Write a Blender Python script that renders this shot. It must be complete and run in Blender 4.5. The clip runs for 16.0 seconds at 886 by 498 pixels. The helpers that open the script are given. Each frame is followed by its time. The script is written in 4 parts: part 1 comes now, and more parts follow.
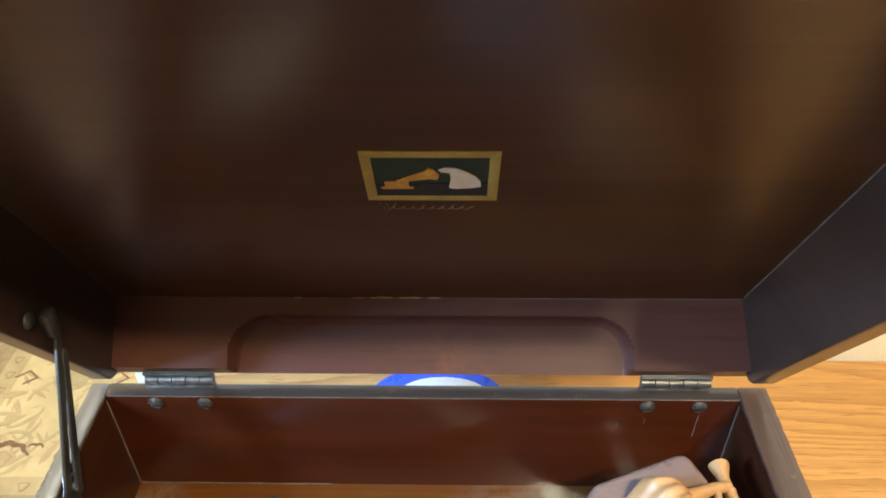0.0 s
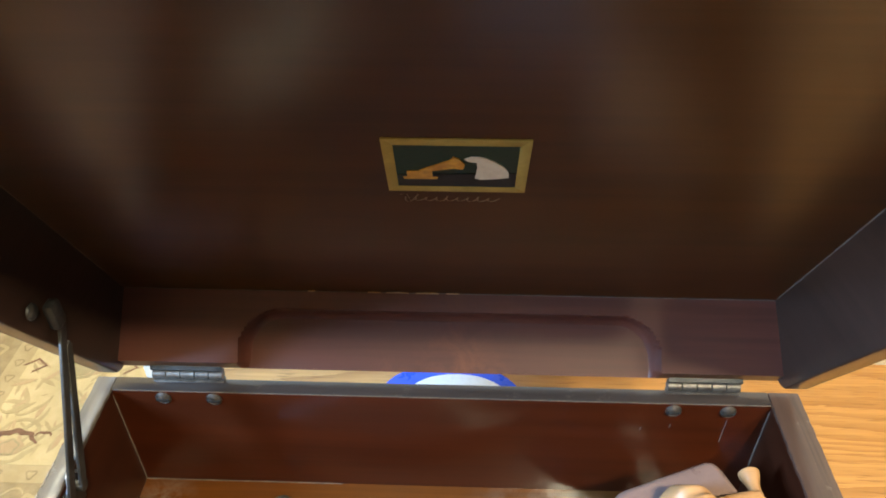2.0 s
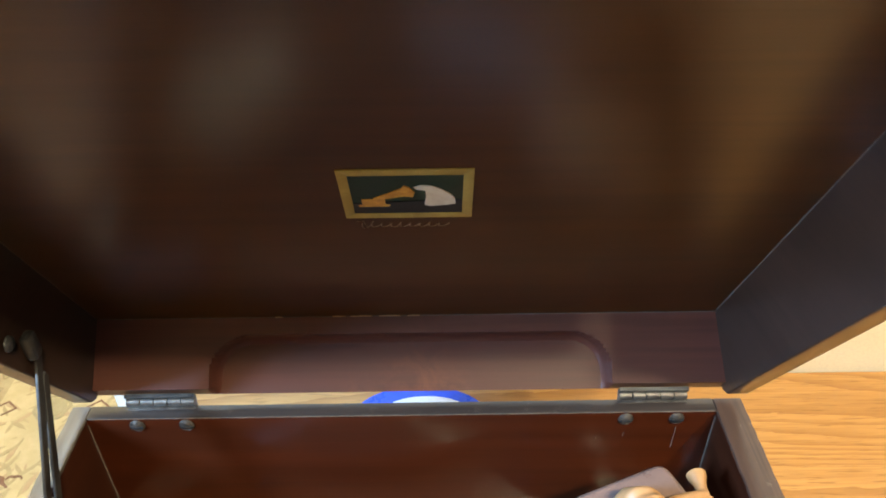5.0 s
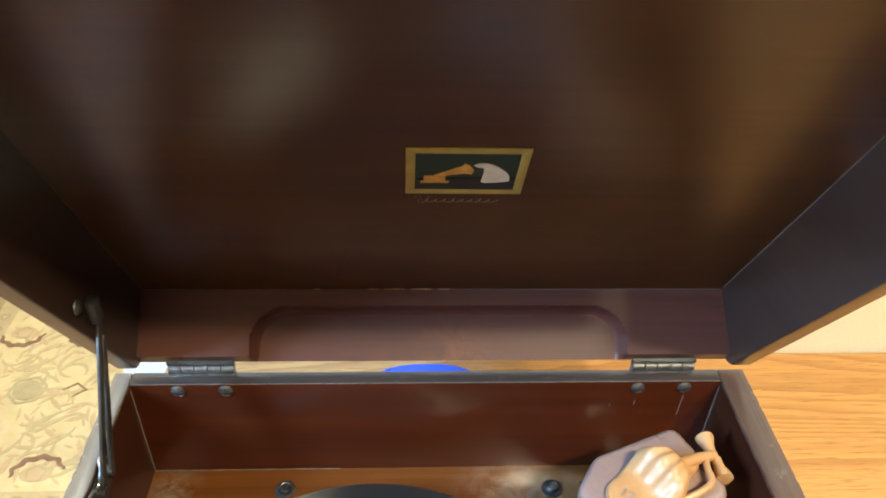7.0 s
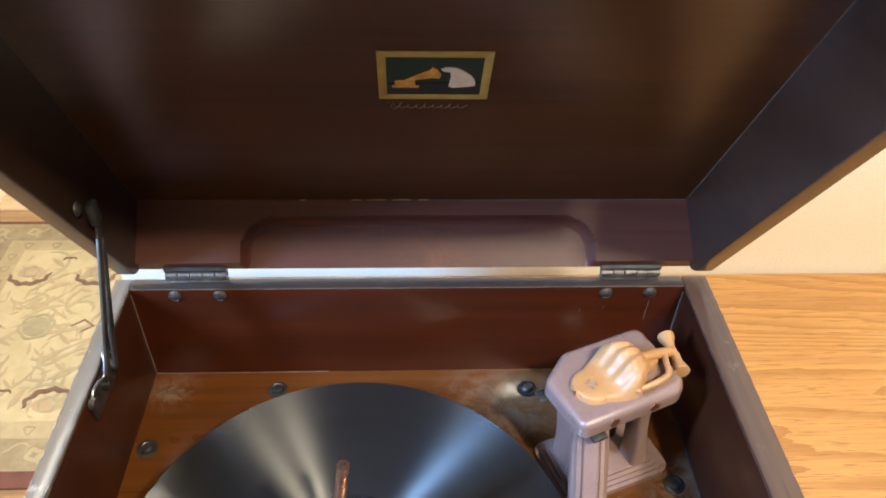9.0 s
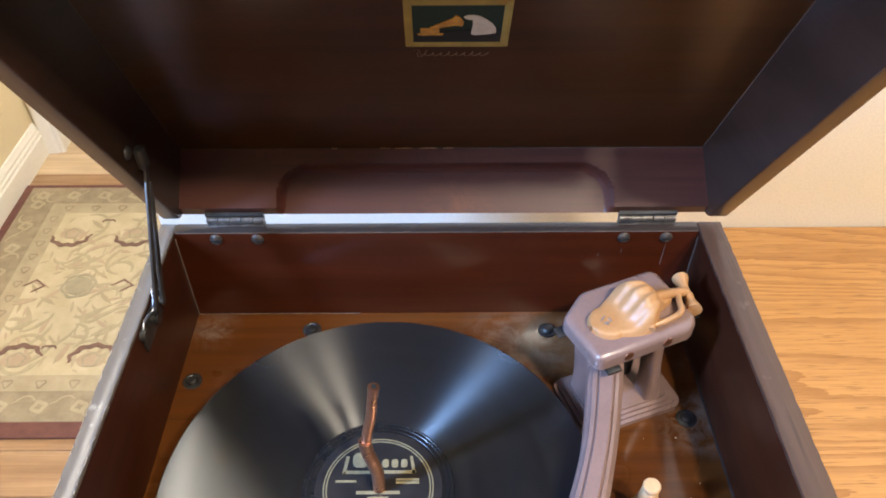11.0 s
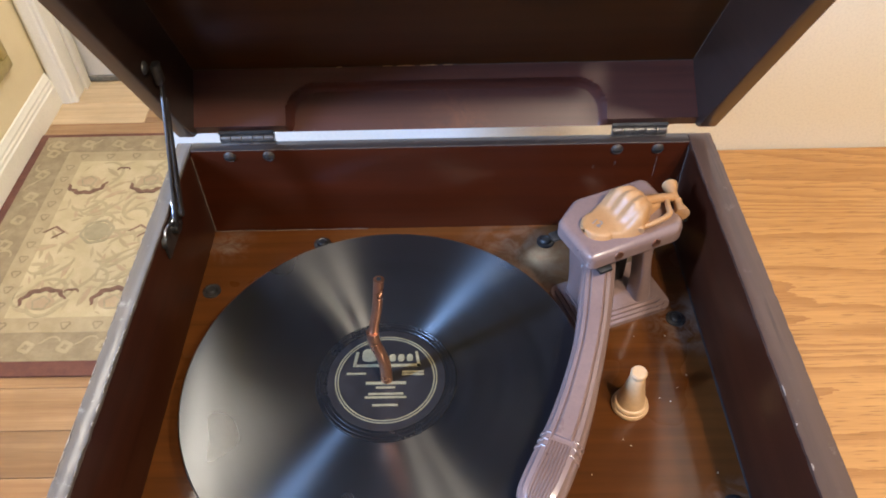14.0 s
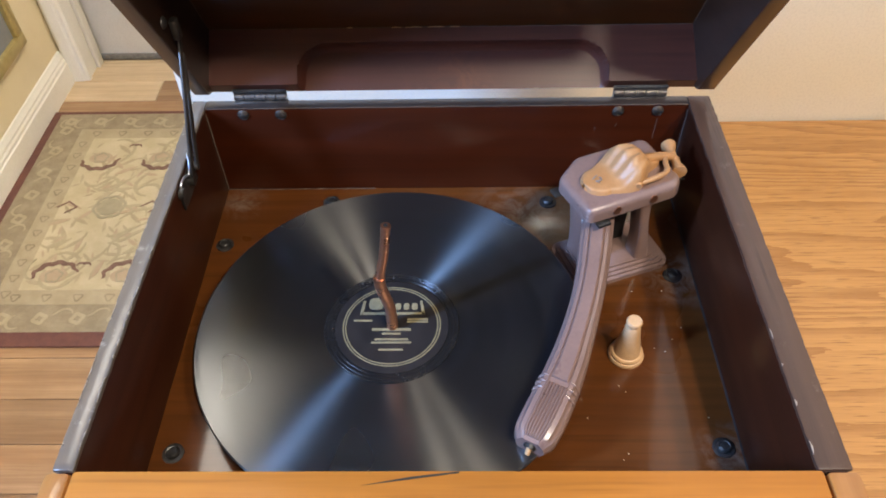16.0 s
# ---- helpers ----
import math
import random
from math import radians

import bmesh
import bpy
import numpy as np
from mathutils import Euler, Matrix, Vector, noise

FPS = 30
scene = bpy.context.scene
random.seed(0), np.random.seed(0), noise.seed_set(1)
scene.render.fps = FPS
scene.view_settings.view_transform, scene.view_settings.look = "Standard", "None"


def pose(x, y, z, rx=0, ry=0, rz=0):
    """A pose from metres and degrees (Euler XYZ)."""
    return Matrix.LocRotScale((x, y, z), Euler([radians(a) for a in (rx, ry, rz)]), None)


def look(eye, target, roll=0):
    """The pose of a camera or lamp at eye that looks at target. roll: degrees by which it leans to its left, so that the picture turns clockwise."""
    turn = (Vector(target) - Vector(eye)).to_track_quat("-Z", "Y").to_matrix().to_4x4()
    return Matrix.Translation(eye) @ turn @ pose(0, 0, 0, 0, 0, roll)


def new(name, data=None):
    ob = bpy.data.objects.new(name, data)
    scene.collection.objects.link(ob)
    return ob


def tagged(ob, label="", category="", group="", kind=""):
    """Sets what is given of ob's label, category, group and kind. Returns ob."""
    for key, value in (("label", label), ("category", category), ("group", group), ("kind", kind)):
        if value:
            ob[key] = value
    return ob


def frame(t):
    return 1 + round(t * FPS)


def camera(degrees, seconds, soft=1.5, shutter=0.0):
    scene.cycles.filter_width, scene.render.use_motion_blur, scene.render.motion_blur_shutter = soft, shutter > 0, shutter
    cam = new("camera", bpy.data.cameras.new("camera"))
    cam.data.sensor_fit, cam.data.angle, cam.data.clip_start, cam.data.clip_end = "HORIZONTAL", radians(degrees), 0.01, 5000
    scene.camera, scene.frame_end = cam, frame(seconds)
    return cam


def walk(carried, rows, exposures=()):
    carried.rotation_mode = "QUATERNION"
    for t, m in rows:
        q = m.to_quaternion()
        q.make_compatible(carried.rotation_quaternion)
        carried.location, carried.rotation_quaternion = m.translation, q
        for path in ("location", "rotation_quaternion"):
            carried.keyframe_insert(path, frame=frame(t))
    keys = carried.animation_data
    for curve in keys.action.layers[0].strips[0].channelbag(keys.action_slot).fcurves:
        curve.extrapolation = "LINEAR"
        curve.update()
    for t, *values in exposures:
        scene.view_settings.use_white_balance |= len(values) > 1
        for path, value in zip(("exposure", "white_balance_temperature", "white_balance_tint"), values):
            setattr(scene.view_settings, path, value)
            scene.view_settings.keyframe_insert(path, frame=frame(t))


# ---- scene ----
cam = camera(61.0, 16.0, soft=1.8)
PATH = [
    (0, (0.208, -0.287, 1.272), (0.171, 1.292, 0.045), -0.6),
    (0.5, (0.215, -0.272, 1.269), (0.176, 1.315, 0.051), -0.5),
    (1, (0.198, -0.273, 1.26), (0.142, 1.302, 0.029), 0.1),
    (1.5, (0.198, -0.276, 1.26), (0.135, 1.294, 0.022), -0.1),
    (2, (0.202, -0.274, 1.262), (0.141, 1.294, 0.022), -0.3),
    (2.5, (0.204, -0.273, 1.26), (0.146, 1.296, 0.021), -0.4),
    (3, (0.205, -0.274, 1.259), (0.156, 1.298, 0.023), -0.2),
    (3.5, (0.207, -0.278, 1.26), (0.165, 1.301, 0.033), -0.3),
    (4, (0.214, -0.275, 1.262), (0.175, 1.315, 0.05), -0.8),
    (6.3, (0.188, -0.323, 1.286), (0.277, 1.309, 0.134), 1.2),
    (6.5, (0.182, -0.323, 1.285), (0.277, 1.3, 0.12), 1.6),
    (7, (0.171, -0.32, 1.283), (0.277, 1.28, 0.087), 2.4),
    (7.5, (0.168, -0.322, 1.28), (0.275, 1.251, 0.051), 2.8),
    (8, (0.173, -0.329, 1.277), (0.278, 1.221, 0.017), 2.6),
    (8.5, (0.18, -0.344, 1.28), (0.285, 1.185, -0.005), 2.2),
    (9, (0.185, -0.356, 1.282), (0.281, 1.158, -0.021), 2.1),
    (11.5, (0.187, -0.392, 1.288), (0.196, 1.052, -0.096), -0.1),
    (12, (0.182, -0.397, 1.288), (0.191, 1.03, -0.113), -0.2),
    (12.5, (0.185, -0.397, 1.282), (0.191, 1.014, -0.135), -0.4),
    (13, (0.188, -0.404, 1.282), (0.185, 0.99, -0.152), -0.7),
    (13.5, (0.196, -0.415, 1.285), (0.184, 0.967, -0.161), -1.2),
    (14, (0.194, -0.426, 1.287), (0.177, 0.947, -0.168), -1.6),
    (14.5, (0.195, -0.43, 1.282), (0.171, 0.933, -0.181), -1.7),
    (15, (0.194, -0.439, 1.283), (0.164, 0.916, -0.188), -1.9),
    (15.5, (0.194, -0.449, 1.284), (0.158, 0.902, -0.19), -1.9),
    (16, (0.196, -0.456, 1.285), (0.158, 0.894, -0.19), -1.6),
]
walk(cam, [(t, look(eye, target, roll)) for t, eye, target, roll in PATH], exposures=[(0, 0.34, 7200, -4), (4.0, 0.34, 7200, -4), (6.5, 0.50, 7100, -5), (8.0, 0.48, 7000, -3), (9.0, 0.32, 6800, 4), (11.5, 0.12, 6500, 9), (13.0, 0.05, 6500, 10), (16.0, -0.20, 6500, 9)])

# ---------------------------------------------------------------- light
W = bpy.data.worlds.new("sky")
scene.world = W
W.use_nodes = True
_sky = W.node_tree.nodes.new("ShaderNodeTexSky")
_sky.sky_type = "NISHITA"
_sky.sun_disc = False
_sky.sun_elevation, _sky.sun_rotation = radians(30), radians(200)
W.node_tree.links.new(_sky.outputs[0], W.node_tree.nodes["Background"].inputs[0])
W.node_tree.nodes["Background"].inputs[1].default_value = 0.08


def lamp(name, eye, target, size, watts, colour, shape="DISK", size_y=None):
    data = bpy.data.lights.new(name, "AREA")
    data.shape, data.size, data.energy, data.color = shape, size, watts, colour
    if size_y:
        data.size_y = size_y
    ob = new(name, data)
    ob.matrix_world = look(eye, target)
    return ob


WARM, HALL_WHITE, DAY = (1.0, 0.87, 0.70), (1.0, 0.93, 0.82), (0.30, 0.52, 1.0)
HALL, HALL_FILL, DOWN_A, DOWN_B = (-0.50, 0.62), (0.42, 0.52), (0.67, -0.98), (1.06, -0.87)
CEIL = 2.45
lamp("hall_lamp_or_fill", (*HALL, CEIL - 0.10), (*HALL, 0), 0.50, 7.5, HALL_WHITE)
# added fill, out of view behind the north wall, to brighten door and hall
lamp("hall_lamp_or_fill", (*HALL_FILL, CEIL - 0.10), (*HALL_FILL, 0), 0.34, 31, HALL_WHITE)
lamp("downlight_lamp", (*DOWN_A, CEIL - 0.012), (*DOWN_A, 0), 0.09, 28, WARM)
lamp("downlight_lamp", (*DOWN_B, CEIL - 0.012), (*DOWN_B, 0), 0.09, 28, WARM)
lamp("window_light", (-0.985, -0.70, 1.78), (0.154, -0.163, 0.89), 0.10, 64, DAY, "RECTANGLE", 0.55)


# ---------------------------------------------------------------- materials
def nodes_of(name):
    m = bpy.data.materials.new(name)
    m.use_nodes = True
    nt = m.node_tree
    return m, nt, nt.nodes["Principled BSDF"]


def node(nt, kind, **kw):
    n = nt.nodes.new(kind)
    for k, v in kw.items():
        n.inputs[k.replace("_", " ")].default_value = v
    return n


def mixed(nt, fac, a, b):
    m = nt.nodes.new("ShaderNodeMix")
    m.data_type = "RGBA"
    for sock, v in ((m.inputs[0], fac), (m.inputs[6], a), (m.inputs[7], b)):
        if isinstance(v, (tuple, list)):
            sock.default_value = (*v, 1.0)[:4]
        elif isinstance(v, (int, float)):
            sock.default_value = v
        else:
            nt.links.new(v, sock)
    return m.outputs[2]


def ramp(nt, fac, lo, hi, a=0.0, b=1.0):
    r = nt.nodes.new("ShaderNodeMapRange")
    nt.links.new(fac, r.inputs[0])
    for i, v in enumerate((lo, hi, a, b)):
        r.inputs[i + 1].default_value = v
    return r.outputs[0]


def coords(nt, scale=(1, 1, 1), kind="Object"):
    tc = nt.nodes.new("ShaderNodeTexCoord")
    mp = nt.nodes.new("ShaderNodeMapping")
    mp.inputs["Scale"].default_value = scale
    nt.links.new(tc.outputs[kind], mp.inputs[0])
    return mp.outputs[0]


def noisy(nt, vec, scale, detail=4.0, rough=0.6, distortion=0.0):
    n = node(nt, "ShaderNodeTexNoise", Scale=scale, Detail=detail, Roughness=rough, Distortion=distortion)
    nt.links.new(vec, n.inputs["Vector"])
    return n.outputs[0]


def bump(nt, bsdf, height, strength, distance):
    b = node(nt, "ShaderNodeBump", Strength=strength, Distance=distance)
    nt.links.new(height, b.inputs["Height"])
    nt.links.new(b.outputs[0], bsdf.inputs["Normal"])


def surface(name, a, b, rough=(0.4, 0.6), fine=300.0, broad=12.0, metal=0.0, relief=0.15, coat=0.0, stretch=(1, 1, 1), random=0.0, coat_rough=0.1):
    """A painted, moulded or metal surface: two colours mixed at two scales, uneven gloss, fine relief."""
    m, nt, p = nodes_of(name)
    v = coords(nt, stretch)
    n1, n2 = noisy(nt, v, broad), noisy(nt, v, fine)
    col = mixed(nt, ramp(nt, n1, 0.35, 0.65), a, b)
    col = mixed(nt, ramp(nt, n2, 0.45, 0.75, 0.0, 0.35), col, tuple(c * 0.72 for c in a))
    if random:
        info = nt.nodes.new("ShaderNodeObjectInfo")
        hsv = nt.nodes.new("ShaderNodeHueSaturation")
        nt.links.new(ramp(nt, info.outputs["Random"], 0, 1, 1 - random, 1 + random), hsv.inputs["Value"])
        nt.links.new(col, hsv.inputs["Color"])
        col = hsv.outputs[0]
    nt.links.new(col, p.inputs["Base Color"])
    nt.links.new(ramp(nt, n1, 0.3, 0.7, *rough), p.inputs["Roughness"])
    p.inputs["Metallic"].default_value = metal
    p.inputs["Coat Weight"].default_value, p.inputs["Coat Roughness"].default_value = coat, coat_rough
    bump(nt, p, n2, relief, 0.0006)
    return m


def wood(name, dark, light, axis="x", size=1.0, rough=(0.35, 0.5), coat=0.3, coat_rough=0.15, contrast=1.0, relief=0.12, random=0.0, pores=0.5, wear=None, warp=0.0, gloss=0.5):
    """Wood with long grain along an axis, dark pores, uneven stain and varnish."""
    m, nt, p = nodes_of(name)
    long, across = 1.1 / size, 34.0 / size
    st = {"x": (long, across, across), "y": (across, long, across), "z": (across, across, long)}[axis]
    v = coords(nt, st)
    if random:
        info = nt.nodes.new("ShaderNodeObjectInfo")
        add = nt.nodes.new("ShaderNodeVectorMath")
        mul = nt.nodes.new("ShaderNodeVectorMath")
        mul.operation = "SCALE"
        mul.inputs[0].default_value = (37.0, 53.0, 71.0)
        nt.links.new(info.outputs["Random"], mul.inputs["Scale"])
        nt.links.new(v, add.inputs[0])
        nt.links.new(mul.outputs[0], add.inputs[1])
        v = add.outputs[0]
    if warp:
        wn = node(nt, "ShaderNodeTexNoise", Scale=4.5, Detail=2.0)
        nt.links.new(coords(nt, (0.5, 1.6, 1.0)), wn.inputs["Vector"])
        bend = nt.nodes.new("ShaderNodeVectorMath")
        bend.operation = "MULTIPLY_ADD"
        nt.links.new(wn.outputs["Color"], bend.inputs[0])
        bend.inputs[1].default_value = (warp * 0.4, warp * 5.0, warp * 5.0)
        nt.links.new(v, bend.inputs[2])
        v = bend.outputs[0]
    bands = noisy(nt, v, 1.0, 3.0, 0.55, 1.2)
    fibres = noisy(nt, v, 6.5, 4.0, 0.7)
    pv = coords(nt, tuple(c * 2.6 for c in st))
    pore = noisy(nt, pv, 2.6, 2.0, 0.5)
    cloud = noisy(nt, coords(nt), 9.0, 3.0)
    col = mixed(nt, ramp(nt, bands, 0.5 - 0.17 / contrast, 0.5 + 0.17 / contrast), dark, light)
    col = mixed(nt, ramp(nt, fibres, 0.4, 0.75, 0.0, 0.5), col, tuple(c * 0.62 for c in dark))
    col = mixed(nt, ramp(nt, pore, 0.6, 0.7, 0.0, pores), col, tuple(c * 0.38 for c in dark))
    col = mixed(nt, ramp(nt, cloud, 0.35, 0.7, 0.0, 0.3), col, tuple(c * 0.7 for c in dark))
    if wear:
        w = noisy(nt, coords(nt), 55.0, 6.0, 0.75)
        col = mixed(nt, ramp(nt, w, 0.60, 0.70, 0.0, 0.85), col, wear)
    if random:
        hsv = nt.nodes.new("ShaderNodeHueSaturation")
        nt.links.new(ramp(nt, info.outputs["Random"], 0, 1, 1 - random, 1 + random), hsv.inputs["Value"])
        nt.links.new(col, hsv.inputs["Color"])
        col = hsv.outputs[0]
    nt.links.new(col, p.inputs["Base Color"])
    nt.links.new(ramp(nt, cloud, 0.3, 0.7, *rough), p.inputs["Roughness"])
    p.inputs["Specular IOR Level"].default_value = gloss
    p.inputs["Coat Weight"].default_value, p.inputs["Coat Roughness"].default_value = coat, coat_rough
    bump(nt, p, fibres, relief, 0.0005)
    return m


def flat_sawn(name, dark, light, rings=15.0):
    """Flat-sawn oak: long nested loops of grain, fine fibres and short dark pores along x."""
    m, nt, p = nodes_of(name)
    field = noisy(nt, coords(nt, (0.60, 7.0, 1.0)), 1.0, 2.0, 0.45, 0.25)
    times = nt.nodes.new("ShaderNodeMath")
    times.operation = "MULTIPLY"
    nt.links.new(field, times.inputs[0])
    times.inputs[1].default_value = rings * 2.0
    wobble = nt.nodes.new("ShaderNodeMath")
    wobble.operation = "ADD"
    nt.links.new(times.outputs[0], wobble.inputs[0])
    nt.links.new(ramp(nt, noisy(nt, coords(nt, (14, 90, 1)), 1.0, 3.0), 0.3, 0.7, 0.0, 0.35), wobble.inputs[1])
    saw = nt.nodes.new("ShaderNodeMath")
    saw.operation = "FRACT"
    nt.links.new(wobble.outputs[0], saw.inputs[0])
    late = ramp(nt, saw.outputs[0], 0.35, 1.0, 0.0, 0.75)
    fibres = noisy(nt, coords(nt, (9, 320, 60)), 1.0, 4.0, 0.7)
    pore = noisy(nt, coords(nt, (38, 620, 60)), 1.0, 2.0, 0.5)
    cloud = noisy(nt, coords(nt), 5.0, 3.0)
    col = mixed(nt, late, light, dark)
    col = mixed(nt, ramp(nt, fibres, 0.4, 0.75, 0.0, 0.45), col, tuple(c * 0.75 for c in dark))
    col = mixed(nt, ramp(nt, pore, 0.58, 0.68, 0.0, 0.55), col, tuple(c * 0.5 for c in dark))
    col = mixed(nt, ramp(nt, cloud, 0.35, 0.7, 0.0, 0.25), col, dark)
    nt.links.new(col, p.inputs["Base Color"])
    nt.links.new(ramp(nt, fibres, 0.3, 0.7, 0.36, 0.5), p.inputs["Roughness"])
    p.inputs["Coat Weight"].default_value, p.inputs["Coat Roughness"].default_value = 0.2, 0.2
    bump(nt, p, pore, 0.25, 0.0004)
    return m


MAHOGANY = wood("mahogany_inside", (0.030, 0.0064, 0.0021), (0.066, 0.0120, 0.0032), "x", 1.6, (0.28, 0.40), 0.40, 0.12, 0.6, 0.05, pores=0.25, gloss=0.25)
MAHOGANY_Y = wood("mahogany_sides", (0.026, 0.0078, 0.0038), (0.048, 0.0125, 0.0055), "y", 1.6, (0.30, 0.42), 0.32, 0.18, 0.6, 0.05, pores=0.25, gloss=0.2)
# side varnish with its grey reflection mixed into the base colour
LID_SIDE = wood("lid_side_with_sheen", (0.027, 0.0140, 0.0092), (0.045, 0.0220, 0.0145), "y", 1.6, (0.30, 0.42), 0.36, 0.18, 0.6, 0.05, pores=0.25, gloss=0.3)
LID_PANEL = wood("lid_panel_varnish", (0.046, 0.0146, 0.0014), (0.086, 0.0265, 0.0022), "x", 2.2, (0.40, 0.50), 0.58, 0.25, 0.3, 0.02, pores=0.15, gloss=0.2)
# base colour raised to carry the pinkish reflection from the room in front
LID_BACK = wood("lid_back_with_sheen", (0.076, 0.0245, 0.0160), (0.130, 0.0365, 0.0235), "x", 1.6, (0.40, 0.50), 0.25, 0.30, 0.6, 0.05, pores=0.2, gloss=0.25)
BOARD = wood("motor_board_varnish", (0.072, 0.0225, 0.0050), (0.130, 0.041, 0.0085), "x", 1.2, (0.22, 0.38), 0.7, 0.10, 0.7, 0.06, pores=0.35, gloss=0.2)
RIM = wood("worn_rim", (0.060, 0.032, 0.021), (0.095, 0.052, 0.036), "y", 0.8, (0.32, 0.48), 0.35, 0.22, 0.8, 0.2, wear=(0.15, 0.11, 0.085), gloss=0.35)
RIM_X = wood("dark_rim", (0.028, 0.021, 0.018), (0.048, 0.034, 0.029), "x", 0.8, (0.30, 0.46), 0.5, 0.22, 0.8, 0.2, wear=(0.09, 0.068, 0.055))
# left rim: wear, plus the hall lamp's reflection lightening the base colour
RIM_LIT = wood("worn_lit_rim", (0.090, 0.072, 0.060), (0.150, 0.128, 0.108), "y", 0.8, (0.26, 0.42), 0.8, 0.20, 0.8, 0.2, wear=(0.34, 0.31, 0.27), gloss=0.5)
HONEY = wood("honey_varnish", (0.36, 0.130, 0.018), (0.52, 0.215, 0.036), "x", 1.2, (0.42, 0.55), 0.15, 0.25, 0.7, 0.08, pores=0.3, gloss=0.3)
HONEY_Y = wood("honey_varnish_sides", (0.30, 0.12, 0.028), (0.42, 0.18, 0.045), "y", 1.2, (0.3, 0.42), 0.6, 0.15, 0.7, 0.08, pores=0.3)
OAK = flat_sawn("oak_top", (0.31, 0.130, 0.034), (0.55, 0.290, 0.098), 15.0)
PLANK = wood("plank", (0.36, 0.190, 0.085), (0.56, 0.345, 0.175), "x", 1.6, (0.35, 0.5), 0.25, 0.2, 1.0, 0.08, random=0.30, pores=0.3)
WALL = surface("cream_wall", (0.80, 0.745, 0.62), (0.83, 0.775, 0.65), (0.7, 0.85), 400, 3, relief=0.0)
# dark colour of the unseen far walls keeps the varnish reflections dim
FAR_DIM = surface("dim_far_wall", (0.20, 0.165, 0.125), (0.26, 0.215, 0.165), (0.7, 0.85), 300, 3, relief=0.05)
DUST = surface("grey_dust", (0.085, 0.058, 0.042), (0.14, 0.10, 0.075), (0.9, 1.0), 900, 160)
HALL_WALL = surface("yellow_cream_wall", (0.70, 0.60, 0.40), (0.75, 0.65, 0.45), (0.7, 0.85), 400, 5, relief=0.12)
WHITE = surface("white_gloss_paint", (0.80, 0.78, 0.72), (0.84, 0.82, 0.77), (0.3, 0.42), 260, 8, relief=0.08)
CEILING = surface("ceiling_paint", (0.80, 0.79, 0.76), (0.84, 0.83, 0.80), (0.8, 0.9), 300, 4, relief=0.2)
STEEL = surface("dark_steel", (0.055, 0.053, 0.052), (0.13, 0.125, 0.12), (0.34, 0.5), 500, 60, metal=0.85, relief=0.1)
SCREW = surface("dull_screw", (0.13, 0.11, 0.095), (0.24, 0.21, 0.18), (0.35, 0.5), 500, 200, metal=0.8, relief=0.1)
DARK_SCREW = surface("tarnished_screw", (0.050, 0.040, 0.034), (0.12, 0.098, 0.080), (0.4, 0.55), 500, 260, metal=0.7, relief=0.2)
BRIGHT = surface("bright_steel", (0.42, 0.42, 0.44), (0.55, 0.55, 0.56), (0.25, 0.4), 500, 60, metal=1.0, relief=0.1)
COPPER = surface("copper_spindle", (0.42, 0.19, 0.11), (0.52, 0.26, 0.16), (0.22, 0.36), 500, 90, metal=0.9, relief=0.08)
MAUVE = surface("mauve_plastic", (0.205, 0.133, 0.116), (0.238, 0.156, 0.136), (0.26, 0.36), 420, 30, relief=0.05, coat=0.5, coat_rough=0.12)
CREAM = surface("caramel_plastic", (0.40, 0.205, 0.085), (0.47, 0.255, 0.115), (0.42, 0.52), 420, 40, relief=0.04, coat=0.08, coat_rough=0.3)
IVORY = surface("ivory_plastic", (0.52, 0.32, 0.165), (0.60, 0.385, 0.21), (0.3, 0.42), 420, 40, relief=0.05, coat=0.3)
BLACK = surface("black_fibre", (0.012, 0.012, 0.012), (0.022, 0.021, 0.020), (0.45, 0.6), 500, 40)
GOLD = surface("gold_leaf", (0.40, 0.29, 0.07), (0.50, 0.37, 0.10), (0.4, 0.55), 700, 120, metal=0.25)
GREEN = surface("green_transfer", (0.006, 0.024, 0.012), (0.010, 0.034, 0.016), (0.35, 0.45), 700, 150, coat=0.3)
ORANGE = surface("gilt_transfer", (0.50, 0.22, 0.025), (0.75, 0.40, 0.06), (0.4, 0.5), 900, 220)
PALE = surface("pale_transfer", (0.70, 0.64, 0.54), (0.80, 0.75, 0.66), (0.4, 0.5), 900, 200)
DULL = surface("faded_gilt", (0.17, 0.115, 0.07), (0.21, 0.145, 0.09), (0.4, 0.5), 900, 200)
PRINT = surface("label_print", (0.19, 0.165, 0.095), (0.25, 0.22, 0.135), (0.5, 0.6), 900, 300)
LABEL = surface("label_paper", (0.012, 0.011, 0.012), (0.018, 0.016, 0.017), (0.4, 0.5), 900, 90)
BLUE = surface("blue_plastic", (0.010, 0.070, 0.70), (0.014, 0.090, 0.80), (0.25, 0.35), 300, 30, coat=0.4)
WHITE_PLASTIC = surface("white_plastic", (0.74, 0.76, 0.80), (0.80, 0.82, 0.85), (0.3, 0.4), 300, 30)
GREY_BOARD = surface("grey_mount", (0.20, 0.21, 0.22), (0.24, 0.25, 0.26), (0.5, 0.6), 300, 20)
SEAL = surface("grey_seal", (0.16, 0.15, 0.13), (0.26, 0.24, 0.21), (0.7, 0.8), 400, 80, stretch=(1, 1, 1))


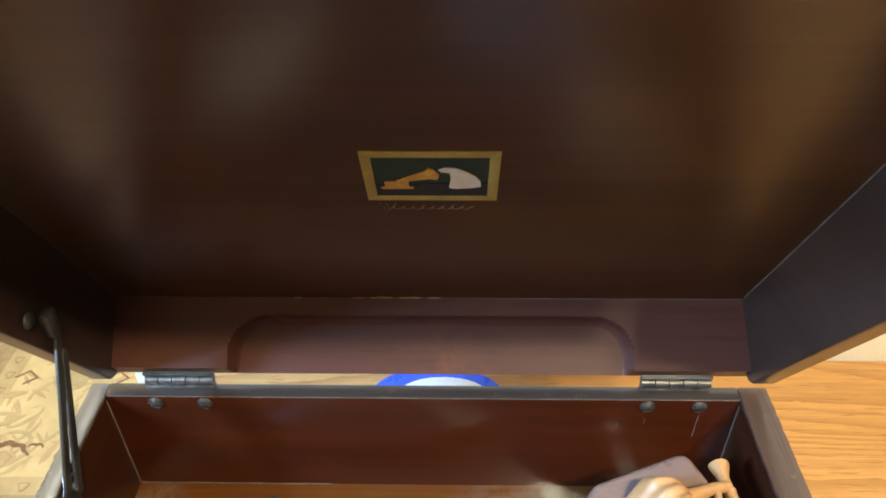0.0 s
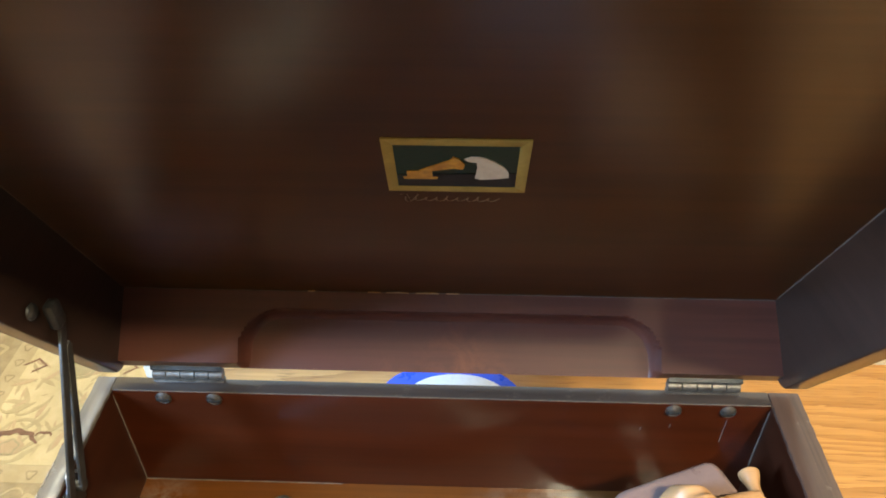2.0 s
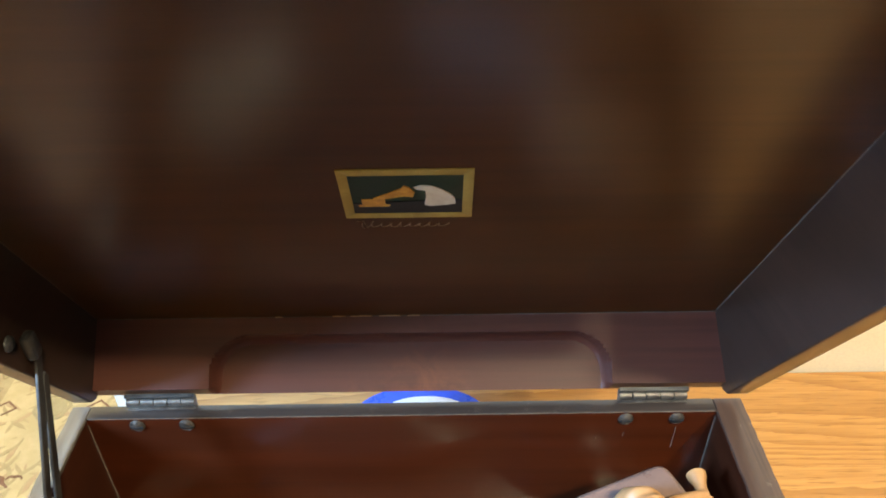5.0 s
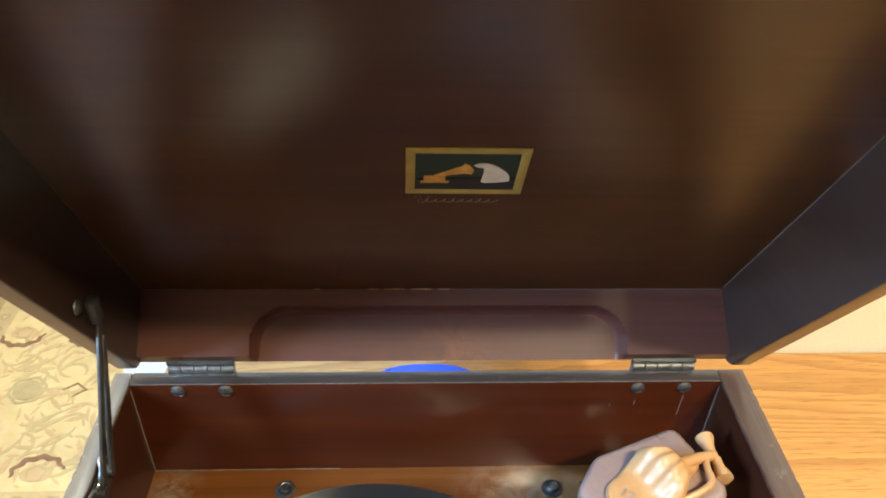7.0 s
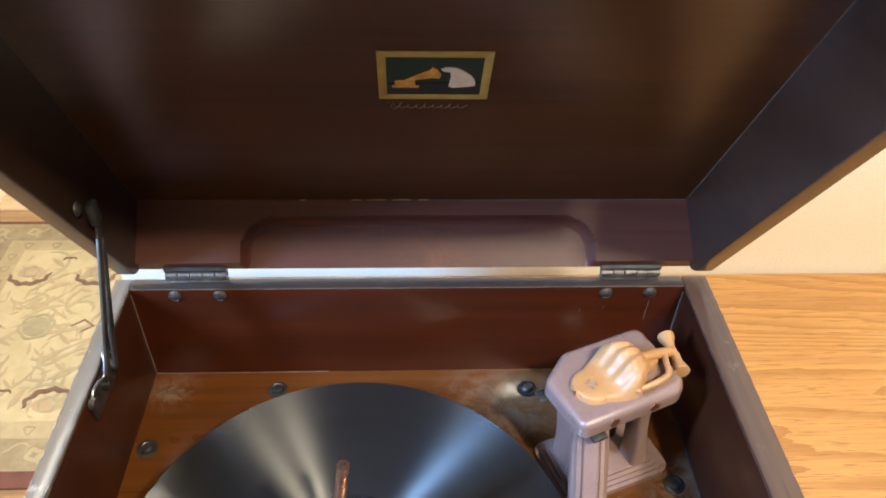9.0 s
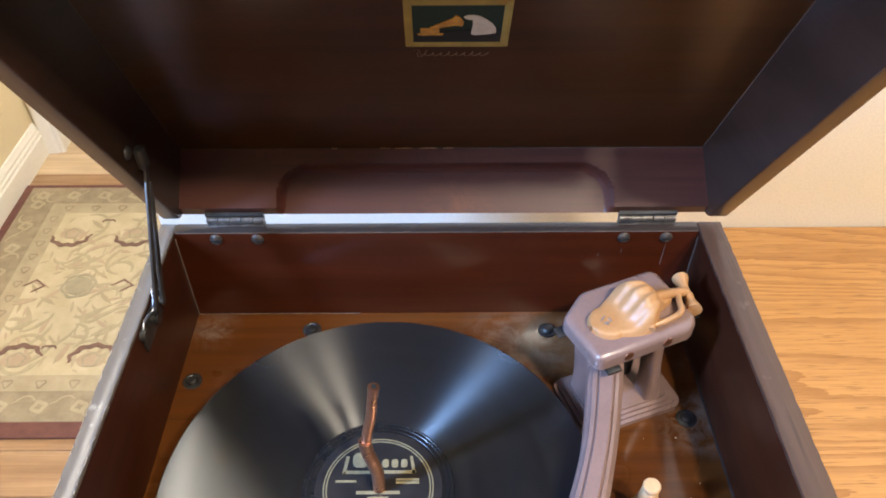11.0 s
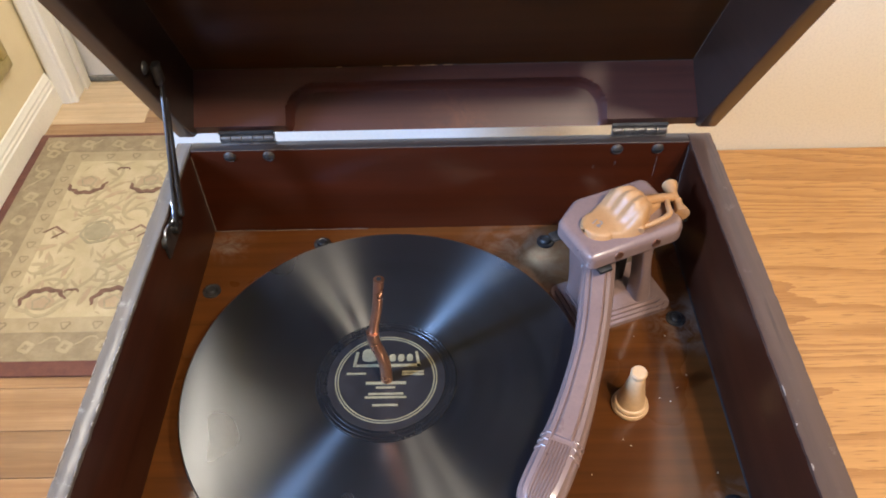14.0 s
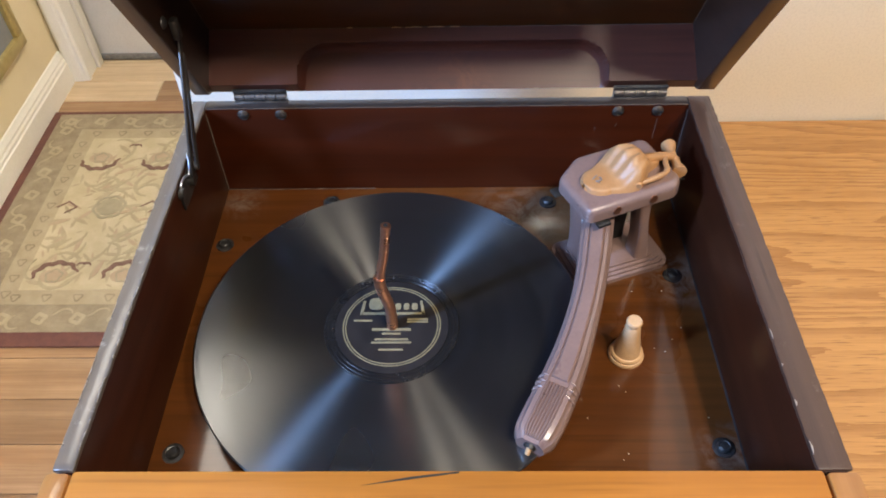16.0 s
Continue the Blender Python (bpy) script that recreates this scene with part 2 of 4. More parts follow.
def groove_vinyl():
    m, nt, p = nodes_of("shellac_grooves")
    v = coords(nt)
    sep = nt.nodes.new("ShaderNodeSeparateXYZ")
    nt.links.new(v, sep.inputs[0])
    length = nt.nodes.new("ShaderNodeVectorMath")
    length.operation = "LENGTH"
    flat = nt.nodes.new("ShaderNodeCombineXYZ")
    nt.links.new(sep.outputs[0], flat.inputs[0])
    nt.links.new(sep.outputs[1], flat.inputs[1])
    nt.links.new(flat.outputs[0], length.inputs[0])
    ring = nt.nodes.new("ShaderNodeCombineXYZ")
    nt.links.new(length.outputs["Value"], ring.inputs[0])
    broad = noisy(nt, ring.outputs[0], 110.0, 2.0)
    tracks = noisy(nt, ring.outputs[0], 800.0, 2.0, 0.6)
    smear = noisy(nt, v, 14.0, 1.0)
    col = mixed(nt, ramp(nt, broad, 0.35, 0.65), (0.006, 0.007, 0.008), (0.009, 0.010, 0.012))
    nt.links.new(col, p.inputs["Base Color"])
    nt.links.new(ramp(nt, smear, 0.3, 0.7, 0.27, 0.30), p.inputs["Roughness"])
    p.inputs["IOR"].default_value = 2.2
    p.inputs["Anisotropic"].default_value = 1.0
    nt.links.new(ramp(nt, tracks, 0.25, 0.75, 0.239, 0.261), p.inputs["Anisotropic Rotation"])
    tan = nt.nodes.new("ShaderNodeTangent")
    tan.direction_type, tan.axis = "RADIAL", "Z"
    nt.links.new(tan.outputs[0], p.inputs["Tangent"])
    p.inputs["Coat Weight"].default_value = 0.22
    nt.links.new(ramp(nt, smear, 0.3, 0.7, 0.07, 0.13), p.inputs["Coat Roughness"])
    return m


SHELLAC = groove_vinyl()


def smeared(m, spots, colour=(0.24, 0.205, 0.17)):
    """Adds smears, grey dust or a painted glow, to a surface: (x, y, radius, strength) in the thing's own metres."""
    nt, p = m.node_tree, m.node_tree.nodes["Principled BSDF"]
    base = p.inputs["Base Color"].links[0].from_socket
    v = coords(nt)
    cloud = noisy(nt, v, 70.0, 6.0, 0.7, 0.8)
    for x, y, r, strength in spots:
        d = nt.nodes.new("ShaderNodeVectorMath")
        d.operation = "DISTANCE"
        flat_v = nt.nodes.new("ShaderNodeVectorMath")
        flat_v.operation = "MULTIPLY"
        nt.links.new(v, flat_v.inputs[0])
        flat_v.inputs[1].default_value = (1, 1, 0)
        nt.links.new(flat_v.outputs[0], d.inputs[0])
        d.inputs[1].default_value = (x, y, 0)
        near = ramp(nt, d.outputs["Value"], r * 0.2, r, 1.0, 0.0)
        mul = nt.nodes.new("ShaderNodeMath")
        mul.operation = "MULTIPLY"
        nt.links.new(near, mul.inputs[0])
        nt.links.new(ramp(nt, cloud, 0.42, 0.62, 0.0, strength), mul.inputs[1])
        base = mixed(nt, mul.outputs[0], base, colour)
    nt.links.new(base, p.inputs["Base Color"])
    return m


smeared(BOARD, ((0.058, 0.112, 0.058, 0.35), (0.165, 0.055, 0.030, 0.5), (0.168, -0.080, 0.022, 0.5), (-0.165, 0.137, 0.022, 0.4), (0.06, -0.06, 0.012, 0.35)))
# reddish glow painted into the middle of the lid back's hollow
smeared(LID_BACK, ((0.010, 0.155, 0.034, 0.5), (-0.030, 0.155, 0.018, 0.4)), (0.20, 0.055, 0.022))


# ---------------------------------------------------------------- mesh helpers
def thing(name, at, label, category, group="", kind=""):
    ob = new(name)
    ob.empty_display_size = 0.02
    ob.location = at
    return tagged(ob, label, category, group, kind)


def origin(ob):
    p = Vector()
    while ob:
        p += ob.location
        ob = ob.parent
    return p


def part(name, bm, material, parent=None, label="", smooth=True, angle=35):
    """Links a bmesh, made in world metres, as one mesh under a thing or part."""
    me = bpy.data.meshes.new(name)
    if parent is not None:
        bmesh.ops.translate(bm, verts=bm.verts, vec=-origin(parent))
    bmesh.ops.recalc_face_normals(bm, faces=bm.faces)
    bm.to_mesh(me)
    bm.free()
    me.materials.append(material)
    if smooth:
        me.shade_smooth()
        me.set_sharp_from_angle(angle=radians(angle))
    ob = new(name, me)
    if parent is not None:
        ob.parent = parent
    return tagged(ob, label) if label else ob


def solo(name, bm, material, label, category, kind="", at=(0, 0, 0), angle=35):
    """A thing of one mesh, with its origin at a place."""
    me = bpy.data.meshes.new(name)
    bmesh.ops.translate(bm, verts=bm.verts, vec=-Vector(at))
    bmesh.ops.recalc_face_normals(bm, faces=bm.faces)
    bm.to_mesh(me)
    bm.free()
    me.materials.append(material)
    me.shade_smooth()
    me.set_sharp_from_angle(angle=radians(angle))
    ob = new(name, me)
    ob.location = at
    return tagged(ob, label, category, "", kind)


def joined(*bms):
    out = bms[0]
    for b in bms[1:]:
        me = bpy.data.meshes.new("tmp")
        b.to_mesh(me)
        b.free()
        out.from_mesh(me)
        bpy.data.meshes.remove(me)
    return out


def block(x0, x1, y0, y1, z0, z1, bevel=0.0, m=None, segments=2):
    bm = bmesh.new()
    bmesh.ops.create_cube(bm, size=1.0)
    bmesh.ops.scale(bm, vec=(x1 - x0, y1 - y0, z1 - z0), verts=bm.verts)
    bmesh.ops.translate(bm, vec=((x0 + x1) / 2, (y0 + y1) / 2, (z0 + z1) / 2), verts=bm.verts)
    if bevel:
        bmesh.ops.bevel(bm, geom=bm.edges[:], offset=bevel, segments=segments, affect="EDGES", profile=0.5)
    if m is not None:
        bm.transform(m)
    return bm


def prism(outline, lo, hi, place, bevel=0.0, segments=2):
    """An outline of (a, b), drawn out from lo to hi; place(a, b, c) gives the world point."""
    bm = bmesh.new()
    bot = [bm.verts.new(place(a, b, lo)) for a, b in outline]
    top = [bm.verts.new(place(a, b, hi)) for a, b in outline]
    n = len(outline)
    bm.faces.new(bot)
    bm.faces.new(top[::-1])
    for i in range(n):
        bm.faces.new((bot[i], bot[(i + 1) % n], top[(i + 1) % n], top[i]))
    if bevel:
        bmesh.ops.bevel(bm, geom=bm.edges[:], offset=bevel, segments=segments, affect="EDGES", profile=0.5)
    return bm


def lathe(profile, at=(0, 0, 0), steps=48, m=None):
    """A profile of (radius, height), turned about the upright."""
    bm = bmesh.new()
    rings = []
    for r, z in profile:
        if r < 1e-6:
            rings.append([bm.verts.new((0, 0, z))])
        else:
            rings.append([bm.verts.new((r * math.cos(2 * math.pi * i / steps), r * math.sin(2 * math.pi * i / steps), z)) for i in range(steps)])
    for a, b in zip(rings, rings[1:]):
        for i in range(steps):
            j = (i + 1) % steps
            if len(a) == 1 and len(b) > 1:
                bm.faces.new((a[0], b[j], b[i]))
            elif len(b) == 1 and len(a) > 1:
                bm.faces.new((a[i], a[j], b[0]))
            elif len(a) > 1:
                bm.faces.new((a[i], a[j], b[j], b[i]))
    for ring in (rings[0], rings[-1]):
        if len(ring) > 1:
            bm.faces.new(ring)
    if m is not None:
        bm.transform(m)
    bmesh.ops.translate(bm, vec=at, verts=bm.verts)
    return bm


def smoothed(points, n=6):
    """A smooth line through points (Catmull-Rom)."""
    p = [Vector(q) for q in points]
    p = [2 * p[0] - p[1]] + p + [2 * p[-1] - p[-2]]
    out = []
    for i in range(1, len(p) - 2):
        for k in range(n):
            t = k / n
            out.append(0.5 * (2 * p[i] + (p[i + 1] - p[i - 1]) * t + (2 * p[i - 1] - 5 * p[i] + 4 * p[i + 1] - p[i + 2]) * t * t + (3 * p[i] - p[i - 1] - 3 * p[i + 1] + p[i + 2]) * t ** 3))
    return out + [p[-2]]


def tube(points, radius, sides=12):
    """A round rod along points; radius is a number or one for each point."""
    bm = bmesh.new()
    pts = [Vector(q) for q in points]
    rs = radius if isinstance(radius, (list, tuple)) else [radius] * len(pts)
    side = Vector((1, 0.13, 0.07)).normalized()
    rings = []
    for i, q in enumerate(pts):
        d = (pts[min(i + 1, len(pts) - 1)] - pts[max(i - 1, 0)]).normalized()
        u = (side - d * side.dot(d)).normalized()
        v = d.cross(u)
        rings.append([bm.verts.new(q + rs[i] * (math.cos(2 * math.pi * k / sides) * u + math.sin(2 * math.pi * k / sides) * v)) for k in range(sides)])
    for a, b in zip(rings, rings[1:]):
        for k in range(sides):
            bm.faces.new((a[k], a[(k + 1) % sides], b[(k + 1) % sides], b[k]))
    bm.faces.new(rings[0][::-1])
    bm.faces.new(rings[-1])
    return bm


def oval(cx, cy, a, b, n=40, power=2.0):
    out = []
    for i in range(n):
        t = 2 * math.pi * i / n
        c, s = math.cos(t), math.sin(t)
        out.append((cx + a * math.copysign(abs(c) ** (2 / power), c), cy + b * math.copysign(abs(s) ** (2 / power), s)))
    return out


def flat(x, y, z):
    return (x, y, z)


# ---------------------------------------------------------------- the room
TABLE, RIMZ = 0.785, 0.950
WEST, NORTH, HALL_END, SOUTH, EAST = -0.945, 0.185, 1.42, -3.8, 3.0


def structure(name, bm, material, label, angle=35):
    return solo(name, bm, material, label, "", "structure", angle=angle)


floor = structure("floor", block(WEST - 0.2, EAST, SOUTH, HALL_END + 0.5, -0.08, -0.004), wood("floor_boards", (0.30, 0.155, 0.068), (0.46, 0.27, 0.135), "x", 1.6), "warm brown wooden plank floor under the patterned rug")
structure("ceiling", block(WEST - 0.2, EAST, SOUTH, HALL_END + 0.5, CEIL, CEIL + 0.08), CEILING, "plain white painted ceiling over the room")
structure("wall_north", block(-0.09, EAST, NORTH, NORTH + 0.12, 0, CEIL, 0.003), WALL, "smooth cream painted wall behind the oak table")
# south and east walls are out of view, added dark to dim reflections
structure("wall_south", block(WEST - 0.2, EAST, SOUTH - 0.1, SOUTH, 0, CEIL), FAR_DIM, "unseen wall closing the room, dark taupe for dim reflections")
structure("wall_east", block(EAST, EAST + 0.1, SOUTH, HALL_END + 0.5, 0, CEIL), FAR_DIM, "unseen wall at the room's side, dark taupe for dim reflections")
structure("wall_hall", block(1.1, 1.2, NORTH + 0.12, HALL_END, 0, CEIL), HALL_WALL, "plain cream painted wall closing the hall")
WIN = (-0.88, -0.52, 1.42, 2.12)
structure("wall_west", joined(
    block(WEST - 0.12, WEST, SOUTH, WIN[0], 0, CEIL), block(WEST - 0.12, WEST, WIN[1], HALL_END, 0, CEIL),
    block(WEST - 0.12, WEST, WIN[0], WIN[1], 0, WIN[2]), block(WEST - 0.12, WEST, WIN[0], WIN[1], WIN[3], CEIL)), HALL_WALL, "pale yellow painted hall wall with white baseboard")
DOOR_L, DOOR_R, DOOR_H = -0.888, -0.085, 2.03
structure("wall_hall_end", joined(
    block(WEST, DOOR_L - 0.02, HALL_END, HALL_END + 0.12, 0, CEIL), block(DOOR_R + 0.02, 1.2, HALL_END, HALL_END + 0.12, 0, CEIL),
    block(DOOR_L - 0.02, DOOR_R + 0.02, HALL_END, HALL_END + 0.12, DOOR_H + 0.02, CEIL)), HALL_WALL, "pale yellow painted wall round the white door")
structure("wall_behind_door", block(WEST - 0.2, 1.2, HALL_END + 0.30, HALL_END + 0.36, 0, CEIL), WALL, "plain cream wall beyond the closed door")

# baseboard with a moulded top, drawn along the hall wall
BASE = [(0, 0), (0.016, 0), (0.016, 0.062), (0.013, 0.066), (0.013, 0.074), (0.010, 0.079), (0.010, 0.086), (0.006, 0.093), (0.004, 0.100), (0, 0.102)]
structure("baseboard", prism(BASE, SOUTH, HALL_END - 0.014, lambda a, b, c: (WEST + a, c, b)), WHITE, "white painted moulded baseboard along the hall wall", 20)
structure("baseboard_north", prism(BASE, -0.09, EAST, lambda a, b, c: (c, NORTH - a, b)), WHITE, "white painted moulded baseboard below the cream wall", 20)

# the hall door
window = thing("window_1", (WEST - 0.10, -0.70, 1.42), "white framed narrow window in the side wall", "", kind="structure")
for y0, y1, z0, z1 in ((WIN[0], WIN[0] + 0.03, WIN[2], WIN[3]), (WIN[1] - 0.03, WIN[1], WIN[2], WIN[3]), (WIN[0] + 0.03, WIN[1] - 0.03, WIN[2], WIN[2] + 0.03), (WIN[0] + 0.03, WIN[1] - 0.03, WIN[3] - 0.03, WIN[3])):
    part("window_frame", block(WEST - 0.10, WEST - 0.05, y0, y1, z0, z1, 0.004), WHITE, window)

door = thing("door_1", (-0.49, HALL_END + 0.09, 0), "closed white painted door with a grey seal at its foot", "", kind="structure")
part("door_leaf", block(DOOR_L + 0.004, DOOR_R - 0.004, HALL_END + 0.095, HALL_END + 0.13, 0.020, DOOR_H - 0.004, 0.002), WHITE, door)
part("door_seal", block(DOOR_L + 0.006, DOOR_R - 0.006, HALL_END + 0.088, HALL_END + 0.12, 0.003, 0.021, 0.003), SEAL, door, "fuzzy grey draught seal")
CASING = [(0.0, 0.0), (0.0, 0.010), (0.006, 0.014), (0.014, 0.014), (0.020, 0.017), (0.044, 0.019), (0.052, 0.016), (0.056, 0.010), (0.056, 0.0)]
part("door_casing", prism(CASING, 0, DOOR_H + 0.05, lambda a, b, c: (DOOR_L - a + 0.004, HALL_END - b, c)), WHITE, door, angle=20)
part("door_casing", prism(CASING, 0, DOOR_H + 0.05, lambda a, b, c: (DOOR_R + a - 0.004, HALL_END - b, c)), WHITE, door, angle=20)
part("door_jamb", block(DOOR_L - 0.018, DOOR_L, HALL_END + 0.001, HALL_END + 0.119, 0, DOOR_H), WHITE, door)
part("door_jamb", block(DOOR_R, DOOR_R + 0.018, HALL_END + 0.001, HALL_END + 0.119, 0, DOOR_H), WHITE, door)
part("door_stop", block(DOOR_L, DOOR_L + 0.012, HALL_END + 0.052, HALL_END + 0.085, 0, DOOR_H, 0.002), WHITE, door)

# ceiling fixtures; the second hall one only dresses the added fill lamp
for spot in (HALL, HALL_FILL):
    hall_light = thing("ceiling_light", (*spot, CEIL), "round metal rim of the hall light or the added fill light", "ceiling light", "hall ceiling lights")
    part("rim", lathe([(0.265, -0.03), (0.28, -0.03), (0.28, 0), (0.265, 0)], (*spot, CEIL), 40), BRIGHT, hall_light)
for spot in (DOWN_A, DOWN_B):
    dl = thing("downlight", (*spot, CEIL), "round white recessed ceiling downlight", "downlight", "ceiling downlights")
    part("trim_ring", lathe([(0.07, -0.006), (0.085, -0.006), (0.09, 0), (0.07, 0)], (*spot, CEIL), 36), WHITE, dl)

# a framed picture on the hall wall
frame_thing = thing("picture_frame", (WEST, 1.10, 0.212), "gold wooden picture frame with a grey picture on the wall", "picture frame")
FY0, FY1, FZ0, FZ1 = 0.62, 1.264, 0.220, 1.0
for y0, y1, z0, z1 in ((FY0, FY1, FZ0, FZ0 + 0.032), (FY0, FY1, FZ1 - 0.032, FZ1), (FY0, FY0 + 0.032, FZ0 + 0.032, FZ1 - 0.032), (FY1 - 0.032, FY1, FZ0 + 0.032, FZ1 - 0.032)):
    part("frame_rail", block(WEST + 0.001, WEST + 0.022, y0, y1, z0, z1, 0.004), surface("gold_frame", (0.40, 0.31, 0.11), (0.50, 0.40, 0.17), (0.35, 0.5), 300, 40, metal=0.3), frame_thing)
part("picture", block(WEST + 0.001, WEST + 0.010, FY0 + 0.032, FY1 - 0.032, FZ0 + 0.032, FZ1 - 0.032), GREY_BOARD, frame_thing, "plain dark grey picture")

# ---------------------------------------------------------------- rug
RX0, RX1, RY0, RY1 = -0.940, 0.27, 0.447, 1.247
PILE = dict(fine=900.0, relief=0.6)
R_EDGE = surface("rug_burgundy", (0.120, 0.046, 0.034), (0.165, 0.066, 0.046), (0.9, 1.0), broad=40, **PILE)
R_TAUPE = surface("rug_taupe", (0.25, 0.195, 0.115), (0.34, 0.27, 0.165), (0.9, 1.0), broad=30, **PILE)
R_GUARD = surface("rug_sand", (0.36, 0.285, 0.165), (0.43, 0.35, 0.215), (0.9, 1.0), broad=30, **PILE)
R_FIELD = surface("rug_cream", (0.46, 0.375, 0.22), (0.54, 0.45, 0.28), (0.9, 1.0), broad=22, **PILE)
R_OLIVE = surface("rug_olive", (0.31, 0.265, 0.16), (0.37, 0.315, 0.20), (0.9, 1.0), broad=50, **PILE)
R_PLUM = surface("rug_plum", (0.155, 0.085, 0.055), (0.22, 0.125, 0.085), (0.9, 1.0), broad=60, **PILE)
R_SAGE = surface("rug_sage", (0.365, 0.30, 0.175), (0.42, 0.35, 0.21), (0.9, 1.0), broad=60, **PILE)
R_ROSE = surface("rug_rose", (0.40, 0.295, 0.18), (0.45, 0.34, 0.215), (0.9, 1.0), broad=50, **PILE)
rug = thing("rug", ((RX0 + RX1) / 2, (RY0 + RY1) / 2, 0), "cream wool rug with burgundy edge and faded floral pattern", "rug")


def sheet(x0, x1, y0, y1, z, t=0.004):
    return block(x0, x1, y0, y1, z - t, z, 0.0012, segments=1)


part("rug_edge", sheet(RX0, RX1, RY0, RY1, 0.0060, 0.0055), R_EDGE, rug, "dark burgundy outer edge")
part("rug_border", sheet(RX0 + 0.032, RX1 - 0.032, RY0 + 0.036, RY1 - 0.012, 0.0068), R_TAUPE, rug, "grey taupe flowered border")
part("rug_guard", sheet(RX0 + 0.112, RX1 - 0.112, RY0 + 0.110, RY1 - 0.080, 0.0076), R_GUARD, rug, "sand coloured inner band")
part("rug_field", sheet(RX0 + 0.158, RX1 - 0.158, RY0 + 0.150, RY1 - 0.120, 0.0084), R_FIELD, rug, "cream field")
rng = random.Random(4)


def petal_ring(cx, cy, r, n, wobble, start=0.0, sweep=2 * math.pi, width=0.006, ry=1.0):
    """A lobed band of pile round a point, as an outline."""
    out, back = [], []
    k = max(14, int(n * 6 * sweep / 6.3))
    for i in range(k + 1):
        a = start + sweep * i / k
        rr = r * (1 + wobble * math.sin(n * a))
        taper = width * (0.35 + 0.65 * math.sin(math.pi * i / k)) if sweep < 6 else width
        out.append((cx + rr * math.cos(a), cy + ry * rr * math.sin(a)))
        back.append((cx + (rr - taper) * math.cos(a), cy + ry * (rr - taper) * math.sin(a)))
    return out + back[::-1]


def motif(outlines, z, material, label=""):
    bms = [prism(o, z - 0.0012, z - 0.0003 * i / len(outlines), flat) for i, o in enumerate(outlines)]
    tagged(part("rug_motif", joined(*bms), material, rug, label), kind="stuff")


CX = (-0.658, -0.20)
arcs, leaves, rounds, roses, rings, buds = [], [], [], [], [], []
for cx in (-0.735, -0.575, -0.29, -0.10):
    arcs.append(petal_ring(cx, 1.035, 0.050, 9, 0.06, math.pi * 1.0, math.pi * 1.05, 0.016, 0.8))
    arcs.append(petal_ring(cx + 0.02, 0.642, 0.052, 9, 0.06, math.pi * 0.05, math.pi * 1.05, 0.016, 0.8))
    roses += [oval(cx, 1.045, 0.030, 0.020, 20), oval(cx + 0.02, 0.638, 0.032, 0.020, 20)]
    rings += [petal_ring(cx, 1.045, 0.019, 5, 0.1, width=0.004), petal_ring(cx + 0.02, 0.638, 0.020, 5, 0.1, width=0.004)]
for cx in (-0.657, -0.22):
    rounds += [petal_ring(cx, 0.860, 0.040, 6, 0.05, width=0.007), oval(cx, 0.860, 0.031, 0.029, 24)]
    for sy in (1.085, 0.665):
        arcs.append(petal_ring(cx, sy, 0.016, 3, 0.15, 0.2, 2.8, 0.007))
for cx in (-0.762, -0.555, -0.33, -0.06):
    for r, w in ((0.028, 0.0045),):
        arcs.append([(cx - r, 0.86), (cx, 0.86 + r * 0.8), (cx + r, 0.86), (cx, 0.86 - r * 0.8), (cx, 0.86 - r * 0.8 + w * 1.3), (cx + r - w * 1.5, 0.86), (cx, 0.86 + r * 0.8 - w * 1.3), (cx - r + w * 1.5, 0.86)])
for i in range(560):
    x, y = rng.uniform(RX0 + 0.17, RX1 - 0.17), rng.uniform(RY0 + 0.16, RY1 - 0.13)
    a, l = rng.uniform(0, 6.3), rng.uniform(0.008, 0.030)
    w = l * 0.30
    o = [(x + math.cos(a) * l * c - math.sin(a) * w * s, y + math.sin(a) * l * c + math.cos(a) * w * s) for c, s in ((-1, 0), (-0.4, 0.7), (0.3, 0.8), (1, 0), (0.2, -0.5), (-0.5, -0.6))]
    (leaves if i % 3 else roses).append(o)
for i in range(130):
    x, y = rng.uniform(RX0 + 0.19, RX1 - 0.19), rng.uniform(RY0 + 0.18, RY1 - 0.15)
    a0 = rng.uniform(0, 6.3)
    buds.append(petal_ring(x, y, rng.uniform(0.03, 0.06), 2, 0.2, a0, rng.uniform(1.2, 2.6), 0.009))
flowers, dots = [], []
for i in range(14):
    x = RX0 + 0.072 + i * 0.082
    for y in (RY0 + 0.072, RY1 - 0.046):
        (flowers if i % 2 else dots).append(petal_ring(x, y, 0.016, 4, 0.12, width=0.009))
        dots.append(petal_ring(x + 0.04, y, 0.026, 2, 0.3, rng.uniform(0, 3), 2.2, 0.006))
for i in range(8):
    y = RY0 + 0.12 + i * 0.085
    for x in (RX0 + 0.072, RX1 - 0.072):
        (flowers if i % 2 else dots).append(petal_ring(x, y, 0.017, 4, 0.12, width=0.009))
        dots.append(petal_ring(x, y + 0.04, 0.026, 2, 0.3, rng.uniform(0, 3), 2.2, 0.006))
guard = []
for i in range(12):
    guard.append(petal_ring(RX0 + 0.135, RY0 + 0.14 + i * 0.047, 0.011, 3, 0.2, width=0.004))
    guard.append(petal_ring(RX0 + 0.16 + i * 0.07, RY0 + 0.13, 0.011, 3, 0.2, width=0.004))
    guard.append(petal_ring(RX0 + 0.16 + i * 0.07, RY1 - 0.10, 0.011, 3, 0.2, width=0.004))
motif(leaves, 0.0090, R_GUARD, "sand coloured leaves")
motif(roses, 0.0093, R_ROSE, "faded rose blossoms")
